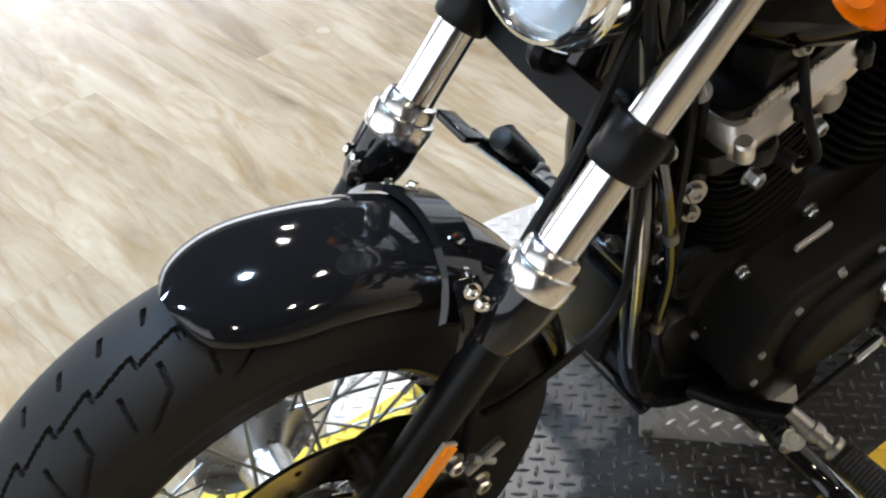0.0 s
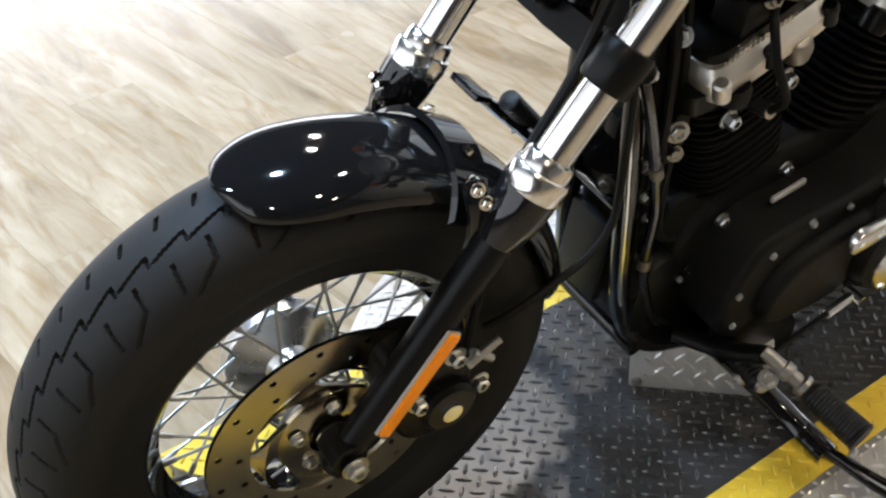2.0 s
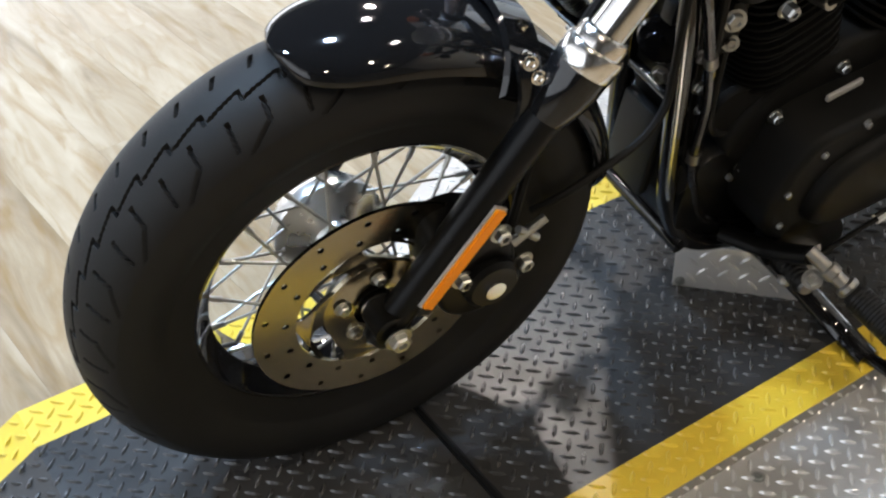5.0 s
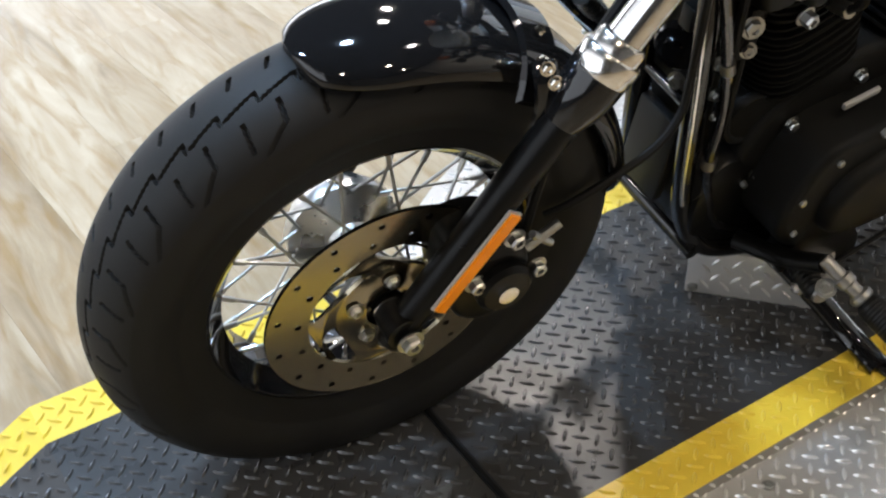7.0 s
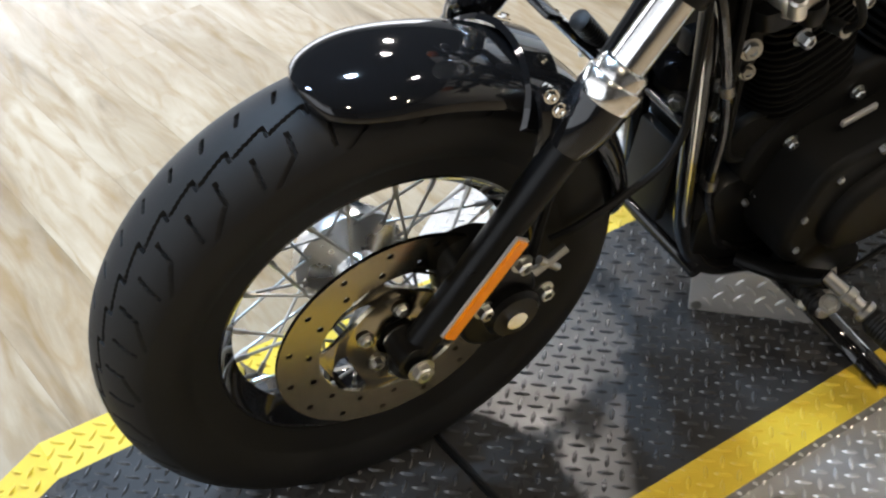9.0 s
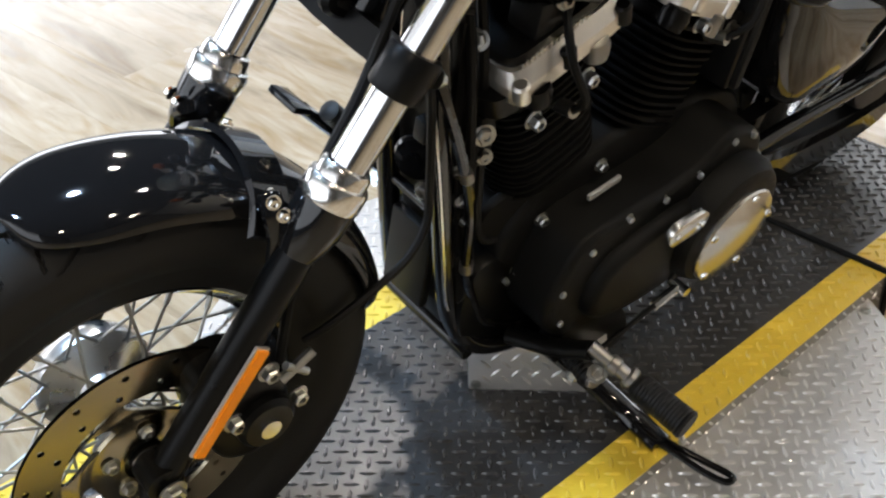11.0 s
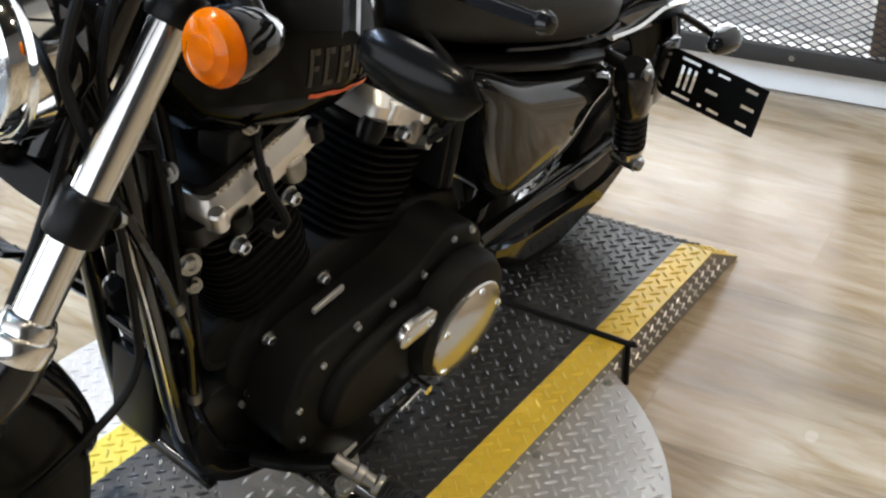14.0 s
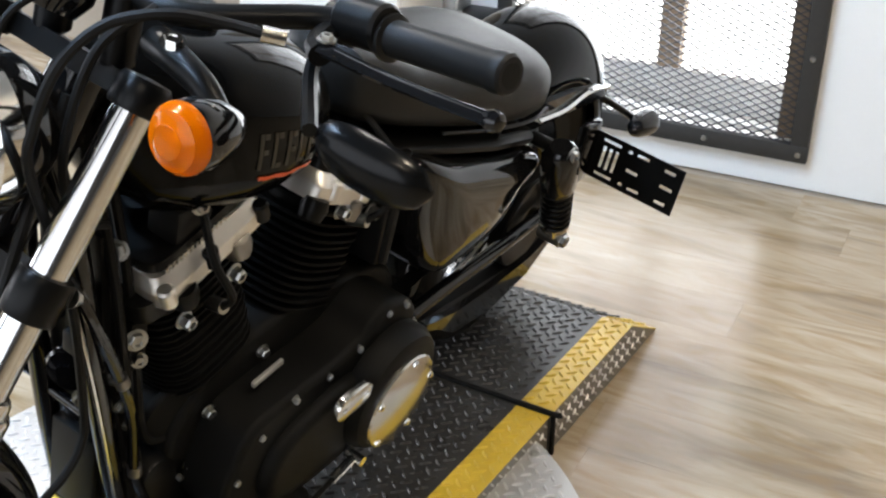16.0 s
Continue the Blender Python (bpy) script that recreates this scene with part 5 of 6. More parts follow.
def peg(s, name):
    t = thing(name, (0.27 * s, 0.59, 0.29), "foot peg with ribbed rubber sleeve", "foot peg")
    under(t, BIKE)
    a, b = Vector((0.297 * s, 0.630, 0.274)), Vector((0.387 * s, 0.636, 0.272))
    d = (b - a).normalized()
    L = (b - a).length
    prof = [(0, -0.002), (0.016, -0.002), (0.019, 0.004)]
    n = 14
    for k in range(n):
        h = 0.006 + (L - 0.012) * k / n
        prof += [(0.0205 + 0.002 * k / n, h), (0.0205 + 0.002 * k / n, h + 0.0042), (0.0192 + 0.002 * k / n, h + 0.0052)]
    prof += [(0.0235, L - 0.004), (0.021, L), (0, L)]
    bm = bmesh.new()
    lathe(bm, prof, a, d, 18)
    part("rubber_sleeve", bm, BLACK, t)
    bm = bmesh.new()
    rod(bm, (0.222 * s, 0.602, 0.302), (0.30 * s, 0.630, 0.275), 0.011, seg=12)
    rod(bm, (0.252 * s, 0.613, 0.2915), (0.266 * s, 0.618, 0.2867), 0.0145, seg=14, chamfer=0.002)
    rod(bm, (0.280 * s, 0.623, 0.282), (0.292 * s, 0.627, 0.278), 0.017, seg=14, chamfer=0.003)
    part("peg_pin", bm, CAST, t, "bare metal peg pin")
    bm = bmesh.new()
    tube(bm, [(0.10 * s, 0.575, 0.23), (0.17 * s, 0.60, 0.25), (0.228 * s, 0.604, 0.298)], 0.016, 12, 6, 0.8)
    part("bracket", bm, SATIN, t)
    bolt(t, (0.205 * s, 0.612, 0.215), (0.3 * s, -0.6, -0.4), 0.009, 0.01)
    bolt(t, (0.245 * s, 0.606, 0.262), (0.1 * s, -0.5, 0.8), 0.011, 0.01)
    bm = bmesh.new()
    rod(bm, b - d * 0.012, b - d * 0.008 + Vector((0.004 * s, 0.012, -0.045)), 0.003, seg=8)
    rod(bm, b - d * 0.008 + Vector((0.004 * s, 0.012, -0.045)), b - d * 0.008 + Vector((0.005 * s, 0.013, -0.052)), 0.006, seg=8)
    part("feeler", bm, STEEL, t)
    return t


peg(1, "foot_peg")
peg(-1, "foot_peg")
bm = bmesh.new()
tube(bm, [(-0.15, 0.58, 0.32), (-0.22, 0.534, 0.372), (-0.265, 0.495, 0.41), (-0.278, 0.465, 0.443)], 0.010, 10)
b2 = bmesh.new()
box(b2, (-0.032, -0.018, -0.006), (0.032, 0.018, 0.006), 0.003)
merge(bm, b2, Matrix.Translation((-0.288, 0.450, 0.456)) @ Matrix.Rotation(radians(-30), 4, "X"))
part("brake_pedal", bm, GLOSS, BIKE, "black brake pedal")
bm = bmesh.new()
prof = [(0, 0), (0.014, 0)]
for k in range(12):
    prof += [(0.017, 0.003 + k * 0.0075), (0.017, 0.007 + k * 0.0075), (0.0145, 0.0085 + k * 0.0075)]
prof += [(0.0, 0.094)]
lathe(bm, prof, (-0.245, 0.552, 0.375), Vector((-0.01, -0.085, 0.10)).normalized(), 16)
part("toe_peg", bm, BLACK, BIKE, "black ribbed rubber peg")
# black ribbed stub of the gear lever beside the peg
bm = bmesh.new()
prof = [(0, 0), (0.015, 0)]
for k in range(8):
    prof += [(0.0175, 0.003 + k * 0.009), (0.0175, 0.008 + k * 0.009), (0.0155, 0.010 + k * 0.009)]
prof += [(0.014, 0.078), (0, 0.078)]
lathe(bm, prof, (0.165, 0.636, 0.221), Vector((0.075, -0.024, 0.014)).normalized(), 18)
stub = part("shift_peg", bm, BLACK, BIKE, "black ribbed rubber peg")
bm = bmesh.new()
lathe(bm, [(0.013, 0), (0.011, 0.005), (0, 0.006)], (0.2385, 0.6125, 0.2347), Vector((0.075, -0.024, 0.014)).normalized(), 14)
part("end_cap", bm, CAST, stub, "bare metal end")
# shift rod with chrome ends
bm = bmesh.new()
rod(bm, (0.205, 0.62, 0.228), (0.205, 0.785, 0.263), 0.0045, seg=10)
part("shift_rod", bm, SATIN, BIKE)
bm = bmesh.new()
rod(bm, (0.205, 0.775, 0.261), (0.205, 0.825, 0.272), 0.008, seg=10)
rod(bm, (0.19, 0.83, 0.273), (0.222, 0.83, 0.273), 0.009, seg=12)
part("rod_end", bm, CHROME, BIKE, "chrome rod end")
bm = bmesh.new()
tube(bm, [(0.19, 0.832, 0.273), (0.188, 0.838, 0.31), (0.186, 0.842, 0.34)], 0.009, 10, 6, 0.6)
part("shift_arm", bm, SATIN, BIKE)
bolt(BIKE, (0.195, 0.843, 0.342), (1, 0, 0), 0.008, 0.008)
# side stand with a loop foot
bm = bmesh.new()
tube(bm, [(0.10, 0.62, 0.215), (0.19, 0.655, 0.18), (0.275, 0.682, 0.145), (0.345, 0.68, 0.145)], 0.021, 12, 8, 0.7)
tube(bm, [(0.342, 0.678, 0.146), (0.372, 0.684, 0.147), (0.415, 0.690, 0.150), (0.447, 0.697, 0.156), (0.454, 0.708, 0.158), (0.444, 0.714, 0.156), (0.40, 0.706, 0.148), (0.345, 0.690, 0.145)], 0.0055, 10)
part("side_stand", bm, GLOSS, BIKE, "black side stand folded out, with a loop foot")

# ---- tank, seat, rear ----
section(0, -0.052, 0.017)
TANK = ((0.478, 0.02, 0.858, 0.91, 2.0), (0.49, 0.055, 0.833, 0.945, 2.2), (0.52, 0.085, 0.790, 0.968, 2.4), (0.57, 0.112, 0.770, 0.978, 2.5), (0.63, 0.126, 0.760, 0.976, 2.6), (0.69, 0.128, 0.755, 0.966, 2.6), (0.75, 0.118, 0.750, 0.948, 2.5), (0.80, 0.098, 0.748, 0.925, 2.4), (0.84, 0.07, 0.768, 0.895, 2.2), (0.862, 0.03, 0.778, 0.86, 2.0))
TK = []
bm = bmesh.new()
for y, w, zb, zt, pw in TANK:
    ring = []
    zc, hh = (zb + zt) / 2, (zt - zb) / 2
    for i in range(48):
        a = 2 * math.pi * i / 48
        ca, sa = math.cos(a), math.sin(a)
        ring.append((math.copysign(abs(ca) ** (2 / pw), ca) * w, y, zc + math.copysign(abs(sa) ** (2 / pw), sa) * hh))
    TK.append(ring)
loft(bm, TK)
tank = part("fuel_tank", bm, TANKM, BIKE, "black peanut fuel tank with a small decal", smooth=50)
bm = bmesh.new()
lathe(bm, [(0.03, -0.01), (0.032, 0.0), (0.032, 0.012), (0.027, 0.018), (0, 0.02)], (-0.02, 0.66, 0.972), (0, 0.05, 1), 28)
part("filler_cap", bm, SATIN, tank)


def tank_x(y, z):
    """Half width of the tank at a place on its flank."""
    for a, b in zip(TANK, TANK[1:]):
        if a[0] <= y <= b[0]:
            t = (y - a[0]) / (b[0] - a[0])
            w, zb, zt, pw = (a[k] + (b[k] - a[k]) * t for k in (1, 2, 3, 4))
            q = min(0.999, abs(z - (zb + zt) / 2) / ((zt - zb) / 2))
            return w * (1 - q ** pw) ** (1 / pw)
    return 0.02


def patch(bm, y0, y1, low, high, n=6, lift=0.0012):
    """A thin skin on the tank's flank between two heights given along y."""
    rows = []
    for i in range(n + 1):
        y = y0 + (y1 - y0) * i / n
        a, b = low(y), high(y)
        rows.append([[bm.verts.new((tank_x(y, a + (b - a) * j / 4) + o, y, a + (b - a) * j / 4)) for j in range(5)] for o in (lift, -0.004)])
    for i in range(n):
        for j in range(4):
            for k in (0, 1):
                bm.faces.new((rows[i][k][j], rows[i + 1][k][j], rows[i + 1][k][j + 1], rows[i][k][j + 1]))


def base_line(y):
    return 0.833 - 0.23 * (y - 0.637)


# decal: worn grey block letters as plain bars over an orange stroke
for k in range(5):
    y = 0.628 + k * 0.025
    bm = bmesh.new()
    patch(bm, y, y + 0.006, lambda v: base_line(v) + 0.014, lambda v: base_line(v) + 0.062, 2)
    patch(bm, y + 0.007, y + 0.016, lambda v: base_line(v) + 0.054, lambda v: base_line(v) + 0.062, 2)
    patch(bm, y + 0.007, y + 0.016, lambda v: base_line(v) + (0.014 if k % 2 else 0.034), lambda v: base_line(v) + (0.021 if k % 2 else 0.041), 2)
    part("decal_bar", bm, DECAL, tank, smooth=0)
bm = bmesh.new()
patch(bm, 0.634, 0.755, lambda v: base_line(v) - 0.003 + 0.0010 * math.sin(v * 210), lambda v: base_line(v) + 0.0035 + 0.0008 * math.sin(v * 160 + 1) + 0.0009 * math.sin(v * 700), 40, 0.0014)
part("decal_stroke", bm, ORANGE, tank, "orange brushed stroke")


section(0, -0.01, 0.03)


def seat_ring(y, w, zb, zt, n=36, pw=3.0):
    zc, hh = (zb + zt) / 2, (zt - zb) / 2
    out = []
    for i in range(n):
        a = 2 * math.pi * i / n
        ca, sa = math.cos(a), math.sin(a)
        out.append((math.copysign(abs(ca) ** (2 / pw), ca) * w, y, zc + math.copysign(abs(sa) ** (2 / pw), sa) * hh))
    return out


bm = bmesh.new()
loft(bm, [seat_ring(*r) for r in ((0.845, 0.05, 0.80, 0.86), (0.86, 0.075, 0.775, 0.88), (0.90, 0.095, 0.755, 0.875), (0.96, 0.11, 0.735, 0.852), (1.04, 0.125, 0.712, 0.832), (1.12, 0.138, 0.69, 0.818), (1.20, 0.145, 0.668, 0.806), (1.28, 0.145, 0.65, 0.792), (1.34, 0.136, 0.64, 0.775), (1.38, 0.118, 0.64, 0.75), (1.40, 0.09, 0.65, 0.72))])
bmesh.ops.translate(bm, verts=bm.verts, vec=(0, 0.015, -0.004))
seat = part("seat", bm, VINYL, BIKE, "low black vinyl solo seat", smooth=50)
bm = bmesh.new()
tube(bm, [(0.128, 1.02, 0.735), (0.142, 1.12, 0.712), (0.149, 1.22, 0.69), (0.148, 1.30, 0.676), (0.135, 1.37, 0.668)], 0.003, 6)
part("piping", bm, BLACK, seat)
bm = bmesh.new()
loft(bm, [seat_ring(*r) for r in ((0.93, 0.10, 0.705, 0.735), (1.05, 0.125, 0.675, 0.705), (1.2, 0.142, 0.635, 0.665), (1.33, 0.142, 0.60, 0.635), (1.40, 0.12, 0.59, 0.62))])
part("seat_rail", bm, SATIN, BIKE)
# side cover (oil tank) bulging outwards
bm = bmesh.new()
OUT = [(0.965, 0.708), (1.08, 0.668), (1.22, 0.625), (1.392, 0.572), (1.355, 0.522), (1.275, 0.458), (1.14, 0.440), (1.06, 0.458), (1.003, 0.54), (0.975, 0.64)]
out = round_outline(OUT, 5)
cy, cz = sum(p[0] for p in out) / len(out), sum(p[1] for p in out) / len(out)
secs = []
for k, (sc, x) in enumerate(((1.0, 0.04), (1.0, 0.115), (0.985, 0.132), (0.93, 0.147), (0.8, 0.157), (0.5, 0.164), (0.2, 0.166))):
    secs.append([(x, cy + (p[0] - cy) * sc, cz + (p[1] - cz) * sc) for p in out])
loft(bm, secs)
part("side_cover", bm, GLOSS, BIKE, "black painted side cover", smooth=60)
bm = bmesh.new()
loft(bm, [[(-x, y, z) for x, y, z in s] for s in secs])
part("oil_tank", bm, GLOSS, BIKE, "gloss black oil tank", smooth=60)
# electrics between cylinder and side cover
bm = bmesh.new()
box(bm, (0.02, 0.955, 0.50), (0.10, 0.99, 0.68), 0.006)
tube(bm, [(0.11, 0.955, 0.72), (0.118, 0.945, 0.62), (0.112, 0.955, 0.52)], 0.008, 8)
part("electrical_caddy", bm, BLACK, BIKE)

RA = Vector((0, 1.50, 0.385))
section()
REAR = wheel("rear_wheel", RA, 0.325, 0.15, 0.21, "rear wheel with wire spokes and black rim")
section(0, 0.0, 0.035)
fender("rear_fender", RA + Vector((0, 0, 0.015)), 0.352, 140, -5, 0.10, lambda t: 0.03 + 0.02 * math.sin(t * math.pi), TANKM, "short gloss black rear fender")
for s in (1, -1):
    bm = bmesh.new()
    loft(bm, [[(0.112 * s, y, z + h), (0.126 * s, y, z + h), (0.126 * s, y, z - h), (0.112 * s, y, z - h)] for y, z, h in ((1.22, 0.665, 0.022), (1.36, 0.64, 0.024), (1.50, 0.625, 0.022), (1.62, 0.605, 0.016), (1.665, 0.595, 0.008))])
    part("fender_strut", bm, GLOSS, BIKE)
    bm = bmesh.new()
    tube(bm, [(0.129 * s, 1.36, 0.632), (0.131 * s, 1.46, 0.622), (0.129 * s, 1.56, 0.628), (0.122 * s, 1.68, 0.60)], 0.0045, 8)
    part("strut_trim", bm, CHROME, BIKE, "chrome edge trim")
    # shock
    section(0, -0.006, 0.03)
    t = thing("shock_absorber", (0.19 * s, 1.45, 0.39), "black coil-over shock absorber", "shock")
    under(t, BIKE)
    a, b = Vector((0.19 * s, 1.352, 0.612)), Vector((0.19 * s, 1.452, 0.385))
    d = (b - a).normalized()
    bm = bmesh.new()
    lathe(bm, [(0, -0.012), (0.02, -0.012), (0.028, -0.004), (0.034, 0.01), (0.034, 0.085), (0.031, 0.09), (0.031, 0.1), (0, 0.1)], a, d, 28)
    part("upper_cover", bm, GLOSS, t)
    bm = bmesh.new()
    pts = []
    for k in range(7 * 12 + 1):
        an = 2 * math.pi * k / 12
        u, v, _ = frame_of(d)
        pts.append(a + d * (0.09 + 0.11 * k / (7 * 12)) + (u * math.cos(an) + v * math.sin(an)) * 0.026)
    tube(bm, pts, 0.005, 8, 1)
    part("spring", bm, SATIN, t)
    bm = bmesh.new()
    rod(bm, a + d * 0.08, b - d * 0.01, 0.016, seg=16)
    part("damper", bm, CHROME, t)
    bm = bmesh.new()
    lathe(bm, [(0.03, 0), (0.03, 0.012), (0.016, 0.02), (0, 0.02)], a + d * 0.198, d, 24)
    part("spring_seat", bm, ALU, t)
    bm = bmesh.new()
    rod(bm, b - Vector((0.03 * s, 0, 0)), b + Vector((0.018 * s, 0, 0)), 0.016, seg=20, chamfer=0.003)
    part("eye", bm, STEEL, t)
    bm = bmesh.new()
    rod(bm, a - Vector((0.06 * s, 0, 0)), a + Vector((0.02 * s, 0, 0)), 0.012, seg=16)
    part("upper_mount", bm, SATIN, t)
    bolt(t, b + Vector((0.018 * s, 0, 0)), (s, 0, 0), 0.013, 0.012)
    bolt(t, a + Vector((0.02 * s, 0, 0)), (s, 0, 0), 0.012, 0.01)
    section()
    bm = bmesh.new()
    tube(bm, [(0.115 * s, 1.08, 0.37), (0.122 * s, 1.20, 0.385), (0.128 * s, 1.35, 0.395), (0.13 * s, 1.47, 0.402), (0.13 * s, 1.56, 0.402)], 0.014, 12)
    part("swing_arm", bm, GLOSS, BIKE)
    section(0, 0.0, 0.035)
section()
# belt with guard and pulley
bm = bmesh.new()
lathe(bm, [(0.02, 0.0), (0.03, 0.012), (0.1, 0.014), (0.104, 0.01), (0.104, -0.018), (0.1, -0.02), (0.02, -0.02)], (0.10, RA.y, RA.z), (1, 0, 0), 64)
part("belt_pulley", bm, SATIN, REAR)
bm = bmesh.new()
ring = []
P0, P1, r0, r1 = Vector((0, 1.02, 0.385)), Vector((0, RA.y, RA.z)), 0.045, 0.107
path = []
for k in range(17):
    a = radians(90 + 180 * k / 16)
    path.append((P0.y + r0 * math.cos(a), P0.z + r0 * math.sin(a)))
for k in range(17):
    a = radians(-90 + 180 * k / 16)
    path.append((P1.y + r1 * math.cos(a), P1.z + r1 * math.sin(a)))
n = len(path)
vo = [[bm.verts.new((x, y, z)) for y, z in path] for x in (0.085, 0.112)]
for k in range(n):
    bm.faces.new((vo[0][k], vo[0][(k + 1) % n], vo[1][(k + 1) % n], vo[1][k]))
part("drive_belt", bm, HOSE, BIKE)
bm = bmesh.new()
loft(bm, [[(0.124, y, z), (0.139, y, z), (0.142, y, z - h), (0.138, y, z - h), (0.135, y, z - 0.004), (0.124, y, z - 0.004)] for y, z, h in ((1.11, 0.345, 0.012), (1.15, 0.333, 0.018), (1.22, 0.318, 0.05), (1.36, 0.306, 0.06), (1.50, 0.308, 0.04), (1.58, 0.33, 0.01))])
part("belt_guard", bm, GLOSS, BIKE, "black belt guard")
# side plate bracket
section(0, 0.02, 0.034)
PB = thing("plate_bracket", (0.22, 1.66, 0.45), "black slotted number plate bracket on the side", "plate bracket")
under(PB, BIKE)
bm = bmesh.new()
PLO = Vector((0.13, 1.662, 0.40))


def slotted(bm, w, h, slots, y0, y1, org, skew=0.0):
    """A plate in x and z cut by rectangular slots."""
    xs = sorted({0.0, w, *[s[0] for s in slots], *[s[2] for s in slots]})
    zs = sorted({0.0, h, *[s[1] for s in slots], *[s[3] for s in slots]})
    for y in (y0, y1):
        for i in range(len(xs) - 1):
            for j in range(len(zs) - 1):
                mx, mz = (xs[i] + xs[i + 1]) / 2, (zs[j] + zs[j + 1]) / 2
                if any(s[0] < mx < s[2] and s[1] < mz < s[3] for s in slots):
                    continue
                bm.faces.new([bm.verts.new(org + Vector((x, y + skew * x, z))) for x, z in ((xs[i], zs[j]), (xs[i + 1], zs[j]), (xs[i + 1], zs[j + 1]), (xs[i], zs[j + 1]))])
    for a, b, c, d in slots + [(0, 0, w, h)]:
        for p, q in (((a, b), (c, b)), ((c, b), (c, d)), ((c, d), (a, d)), ((a, d), (a, b))):
            bm.faces.new([bm.verts.new(org + Vector((x, y + skew * x, z))) for (x, z), y in ((p, y0), (q, y0), (q, y1), (p, y1))])
    bmesh.ops.remove_doubles(bm, verts=bm.verts, dist=0.0003)


slotted(bm, 0.20, 0.105, [(0.018, 0.088, 0.058, 0.095), (0.018, 0.010, 0.058, 0.017), (0.022, 0.028, 0.029, 0.078), (0.036, 0.028, 0.043, 0.078), (0.050, 0.028, 0.057, 0.078),
                          (0.075, 0.086, 0.084, 0.094), (0.096, 0.088, 0.122, 0.095), (0.075, 0.010, 0.084, 0.018), (0.096, 0.010, 0.122, 0.017), (0.082, 0.046, 0.108, 0.054),
                          (0.158, 0.084, 0.182, 0.092), (0.158, 0.048, 0.186, 0.056), (0.158, 0.012, 0.182, 0.020)], 0.0, 0.003, PLO)
part("bracket_plate", bm, SATIN, PB, smooth=0)
bm = bmesh.new()
box(bm, (0.11, 1.60, 0.39), (0.135, 1.665, 0.53), 0.006)
tube(bm, [(0.12, 1.50, 0.41), (0.12, 1.56, 0.43), (0.122, 1.62, 0.45)], 0.012, 10)
part("bracket_arm", bm, GLOSS, PB)
for s in (1, -1):
    RB = blinker("rear_turn_signal", (0.19 * s, 1.755, 0.522), (0.0, 1, -0.05), BIKE, "black ball-shaped rear turn signal", False, 0.028)
    bm = bmesh.new()
    lathe(bm, [(0.028, -0.004), (0.0285, 0.004), (0.024, 0.016), (0.012, 0.024), (0, 0.026)], (0.19 * s, 1.755, 0.522), (0, 1, -0.05), 28)
    part("lens", bm, material("smoked_lens", (0.006, 0.004, 0.004), 0.06, coat=0.5) if s > 0 else bpy.data.materials["smoked_lens"], RB, "smoked lens")
    bm = bmesh.new()
    tube(bm, [(0.10 * s, 1.68, 0.565), (0.14 * s, 1.71, 0.545), (0.17 * s, 1.735, 0.525)], 0.008, 10)
    part("stem", bm, GLOSS, RB)

section()

# the steering is turned a little, and the machine leans on its side stand, to its left
STEM = Matrix.Translation(F(0.5, 0.03))
TURN = STEM @ Matrix.Rotation(radians(-5.0), 4, FD) @ STEM.inverted()
HOME = Matrix.Translation(WORLDLOC[BIKE.name])
for ob in (FRONT, FORK, FENDER, BRACE, *BRACE_BOLTS, HL, FBL, FBR, HB):
    ob.matrix_basis = HOME.inverted() @ TURN @ HOME @ ob.matrix_basis
BIKE.matrix_basis = Matrix.Translation((-0.0899, 0.0162, 0.0418)) @ pose(0, 0, 0, 0, 14.0, -1.4) @ HOME

# ---- lamps of the showroom ----
# far-left spot is raised for sheen on the deck, right ones to fill the floor
SPOTS = [(-1.7, 1.7), (-0.9, 0.6), (0.4, 1.7), (-0.6, -0.9), (-1.4, -2.1), (1.9, 0.9), (2.3, -1.4), (-2.2, -0.6), (3.6, 1.8), (-2.55, 2.25)]
for x, y in SPOTS:
    t = thing("ceiling_spotlight", (x, y, 3.6), "small round showroom ceiling spotlight, switched on", "spotlight", "ceiling spotlights")
    bm = bmesh.new()
    lathe(bm, [(0.105, 0.0), (0.11, 0.0), (0.11, 0.16), (0.06, 0.2), (0, 0.2)], (x, y, 3.6), (0, 0, 1), 24)
    part("housing", bm, BLACK, t)
    bm = bmesh.new()
    rod(bm, (x, y, 3.79), (x, y, 4.0), 0.012, seg=10)
    part("stem", bm, BLACK, t)
    # the strong blue spots on the left stand in for daylight on the floor
    lamp("spot", x, y, 3.595, 0.2, 97 if x < -0.5 and -1.5 < y < 1.0 else 60 if x < -2.5 else 37 if x > 1 else 15, (0.52, 0.725, 1.0) if x < -0.5 and -1.5 < y < 1.0 else (1.0, 0.86, 0.66) if x > 1 else (1.0, 0.925, 0.86))
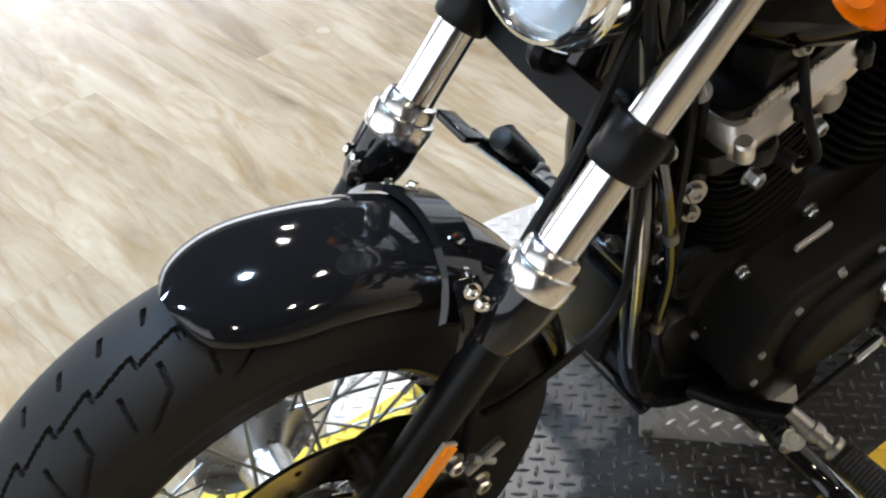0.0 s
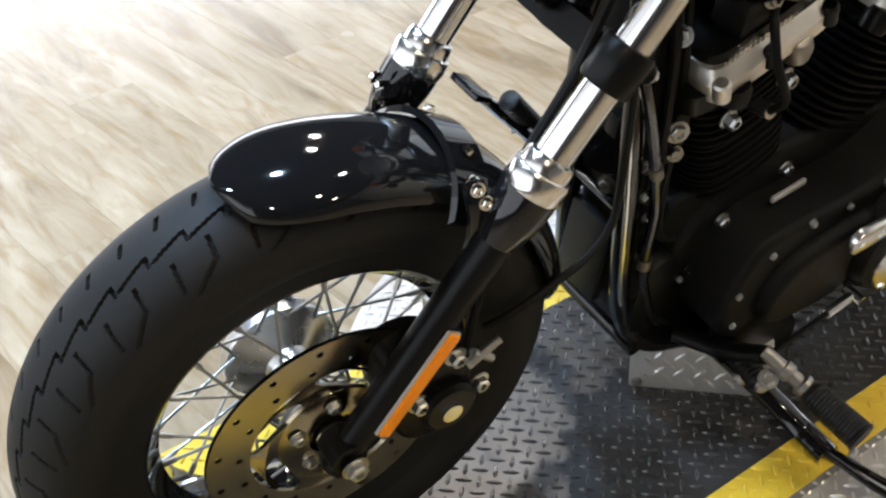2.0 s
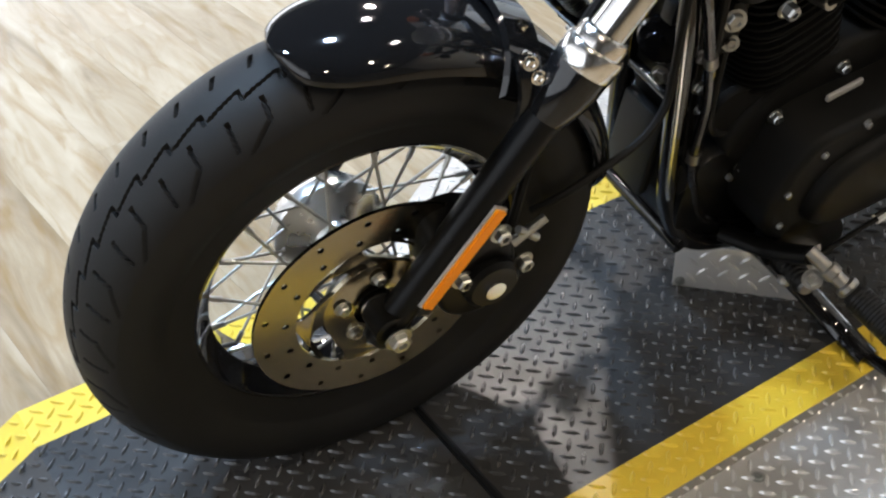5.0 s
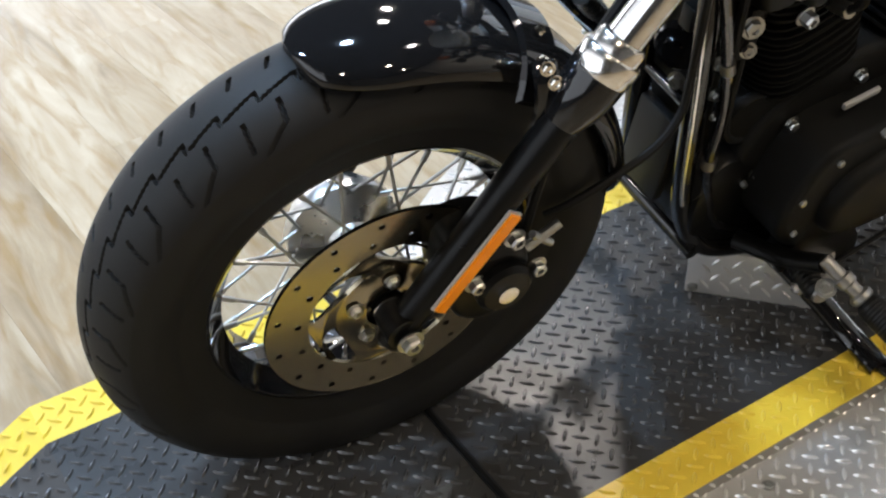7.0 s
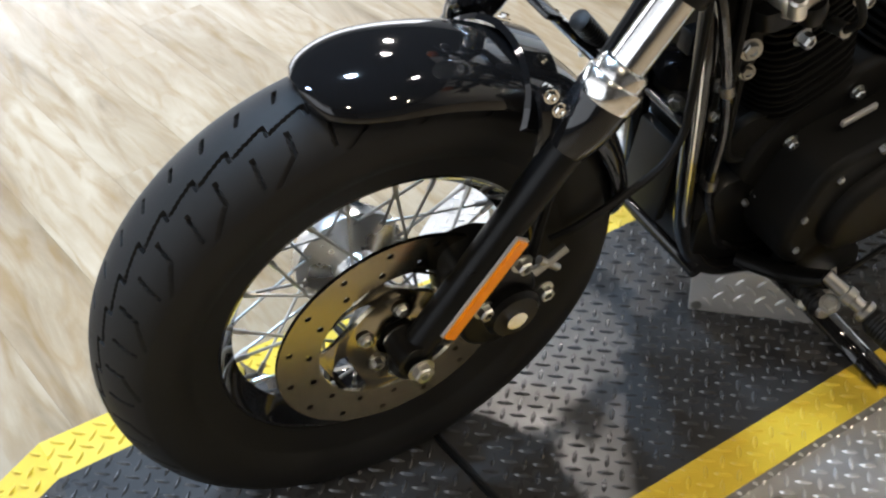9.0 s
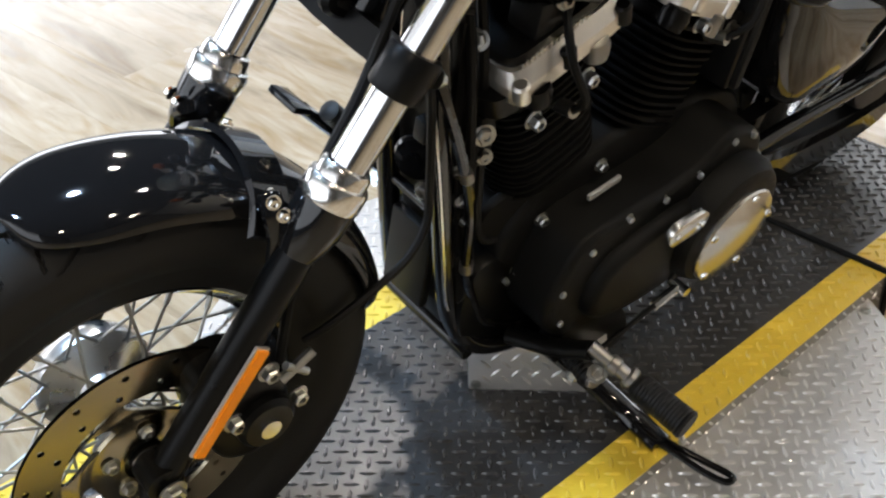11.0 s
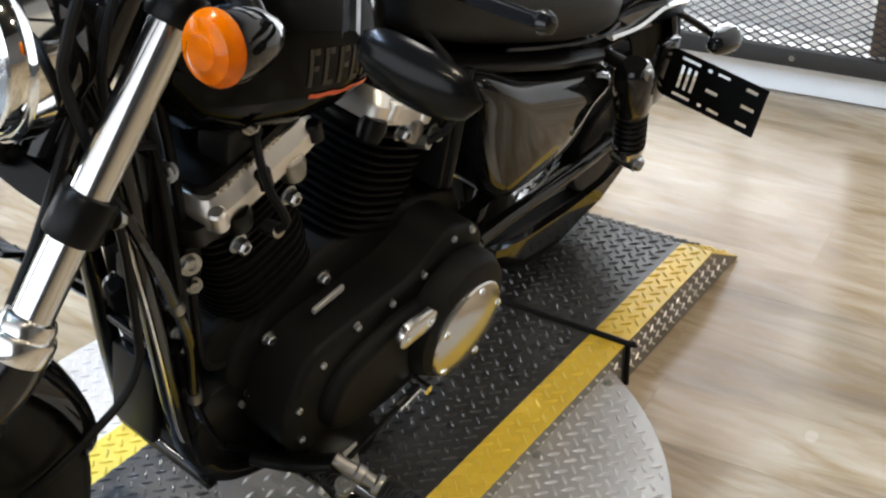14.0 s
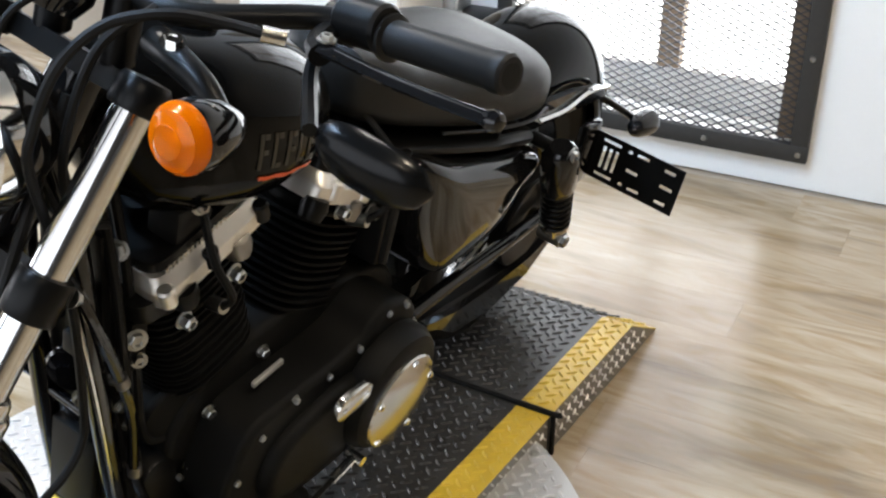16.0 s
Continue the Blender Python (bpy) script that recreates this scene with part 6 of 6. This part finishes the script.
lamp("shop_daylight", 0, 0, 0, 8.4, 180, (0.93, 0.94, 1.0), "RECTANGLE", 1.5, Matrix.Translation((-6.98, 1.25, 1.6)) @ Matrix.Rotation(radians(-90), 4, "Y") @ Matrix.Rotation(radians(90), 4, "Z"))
lamp("front_daylight", 0, 0, 0, 8.0, 100, (0.92, 0.94, 1.0), "RECTANGLE", 3.3, Matrix.Translation((-1.45, -3.78, 2.2)) @ Matrix.Rotation(radians(90), 4, "X"))
lamp("window_daylight", 0, 0, 0, 0.8, 18, (0.85, 0.92, 1.0), "RECTANGLE", 1.6, WALL_M @ pose(-0.2, 0.08, 1.0, 90, 0, 180) @ pose(0, 0, 0, 0, 0, 0))

# ---- floor planks, each its own piece ----
PW, PL = 0.18, 1.22
bmp = bmesh.new()
box(bmp, (-PL / 2 + 0.0001, -PW / 2 + 0.0001, -0.008), (PL / 2 - 0.0001, PW / 2 - 0.0001, 0.0), 0.0002, 1)
mep = bpy.data.meshes.new("plank")
bmp.to_mesh(mep)
bmp.free()
mep.materials.append(WOOD)
FTURN = radians(4.5)
fc = WORLDLOC[FLOOR.name]
far_verts, far_faces = [], []
for j in range(-40, 40):
    for i in range(-8, 9):
        u = (i + 0.37 * (j % 3) + 0.13 * ((j * 7) % 5)) * PL
        v = j * PW
        x, y = u * math.cos(FTURN) - v * math.sin(FTURN), u * math.sin(FTURN) + v * math.cos(FTURN)
        if not (-6.3 < x < 6.3 and -3.6 < y < 4.2) or (Vector((x, y, 0)) - WALL_AT).dot(WN) > 0.05:
            continue
        m = Matrix.Translation(Vector((x, y, 0)) - fc) @ Matrix.Rotation(FTURN, 4, "Z")
        if -4.0 < x < 3.2 and -1.6 < y:
            ob = new("plank", mep)
            ob.parent = FLOOR
            ob.matrix_basis = m
        else:
            k = len(far_verts)
            far_verts += [m @ vert.co for vert in mep.vertices]
            far_faces += [[k + q for q in face.vertices] for face in mep.polygons]
far_mesh = bpy.data.meshes.new("far_planks")
far_mesh.from_pydata(far_verts, [], far_faces)
far_mesh.materials.append(WOOD)
far = new("far_planks", far_mesh)
far.parent = FLOOR
tagged(far, kind="stuff")
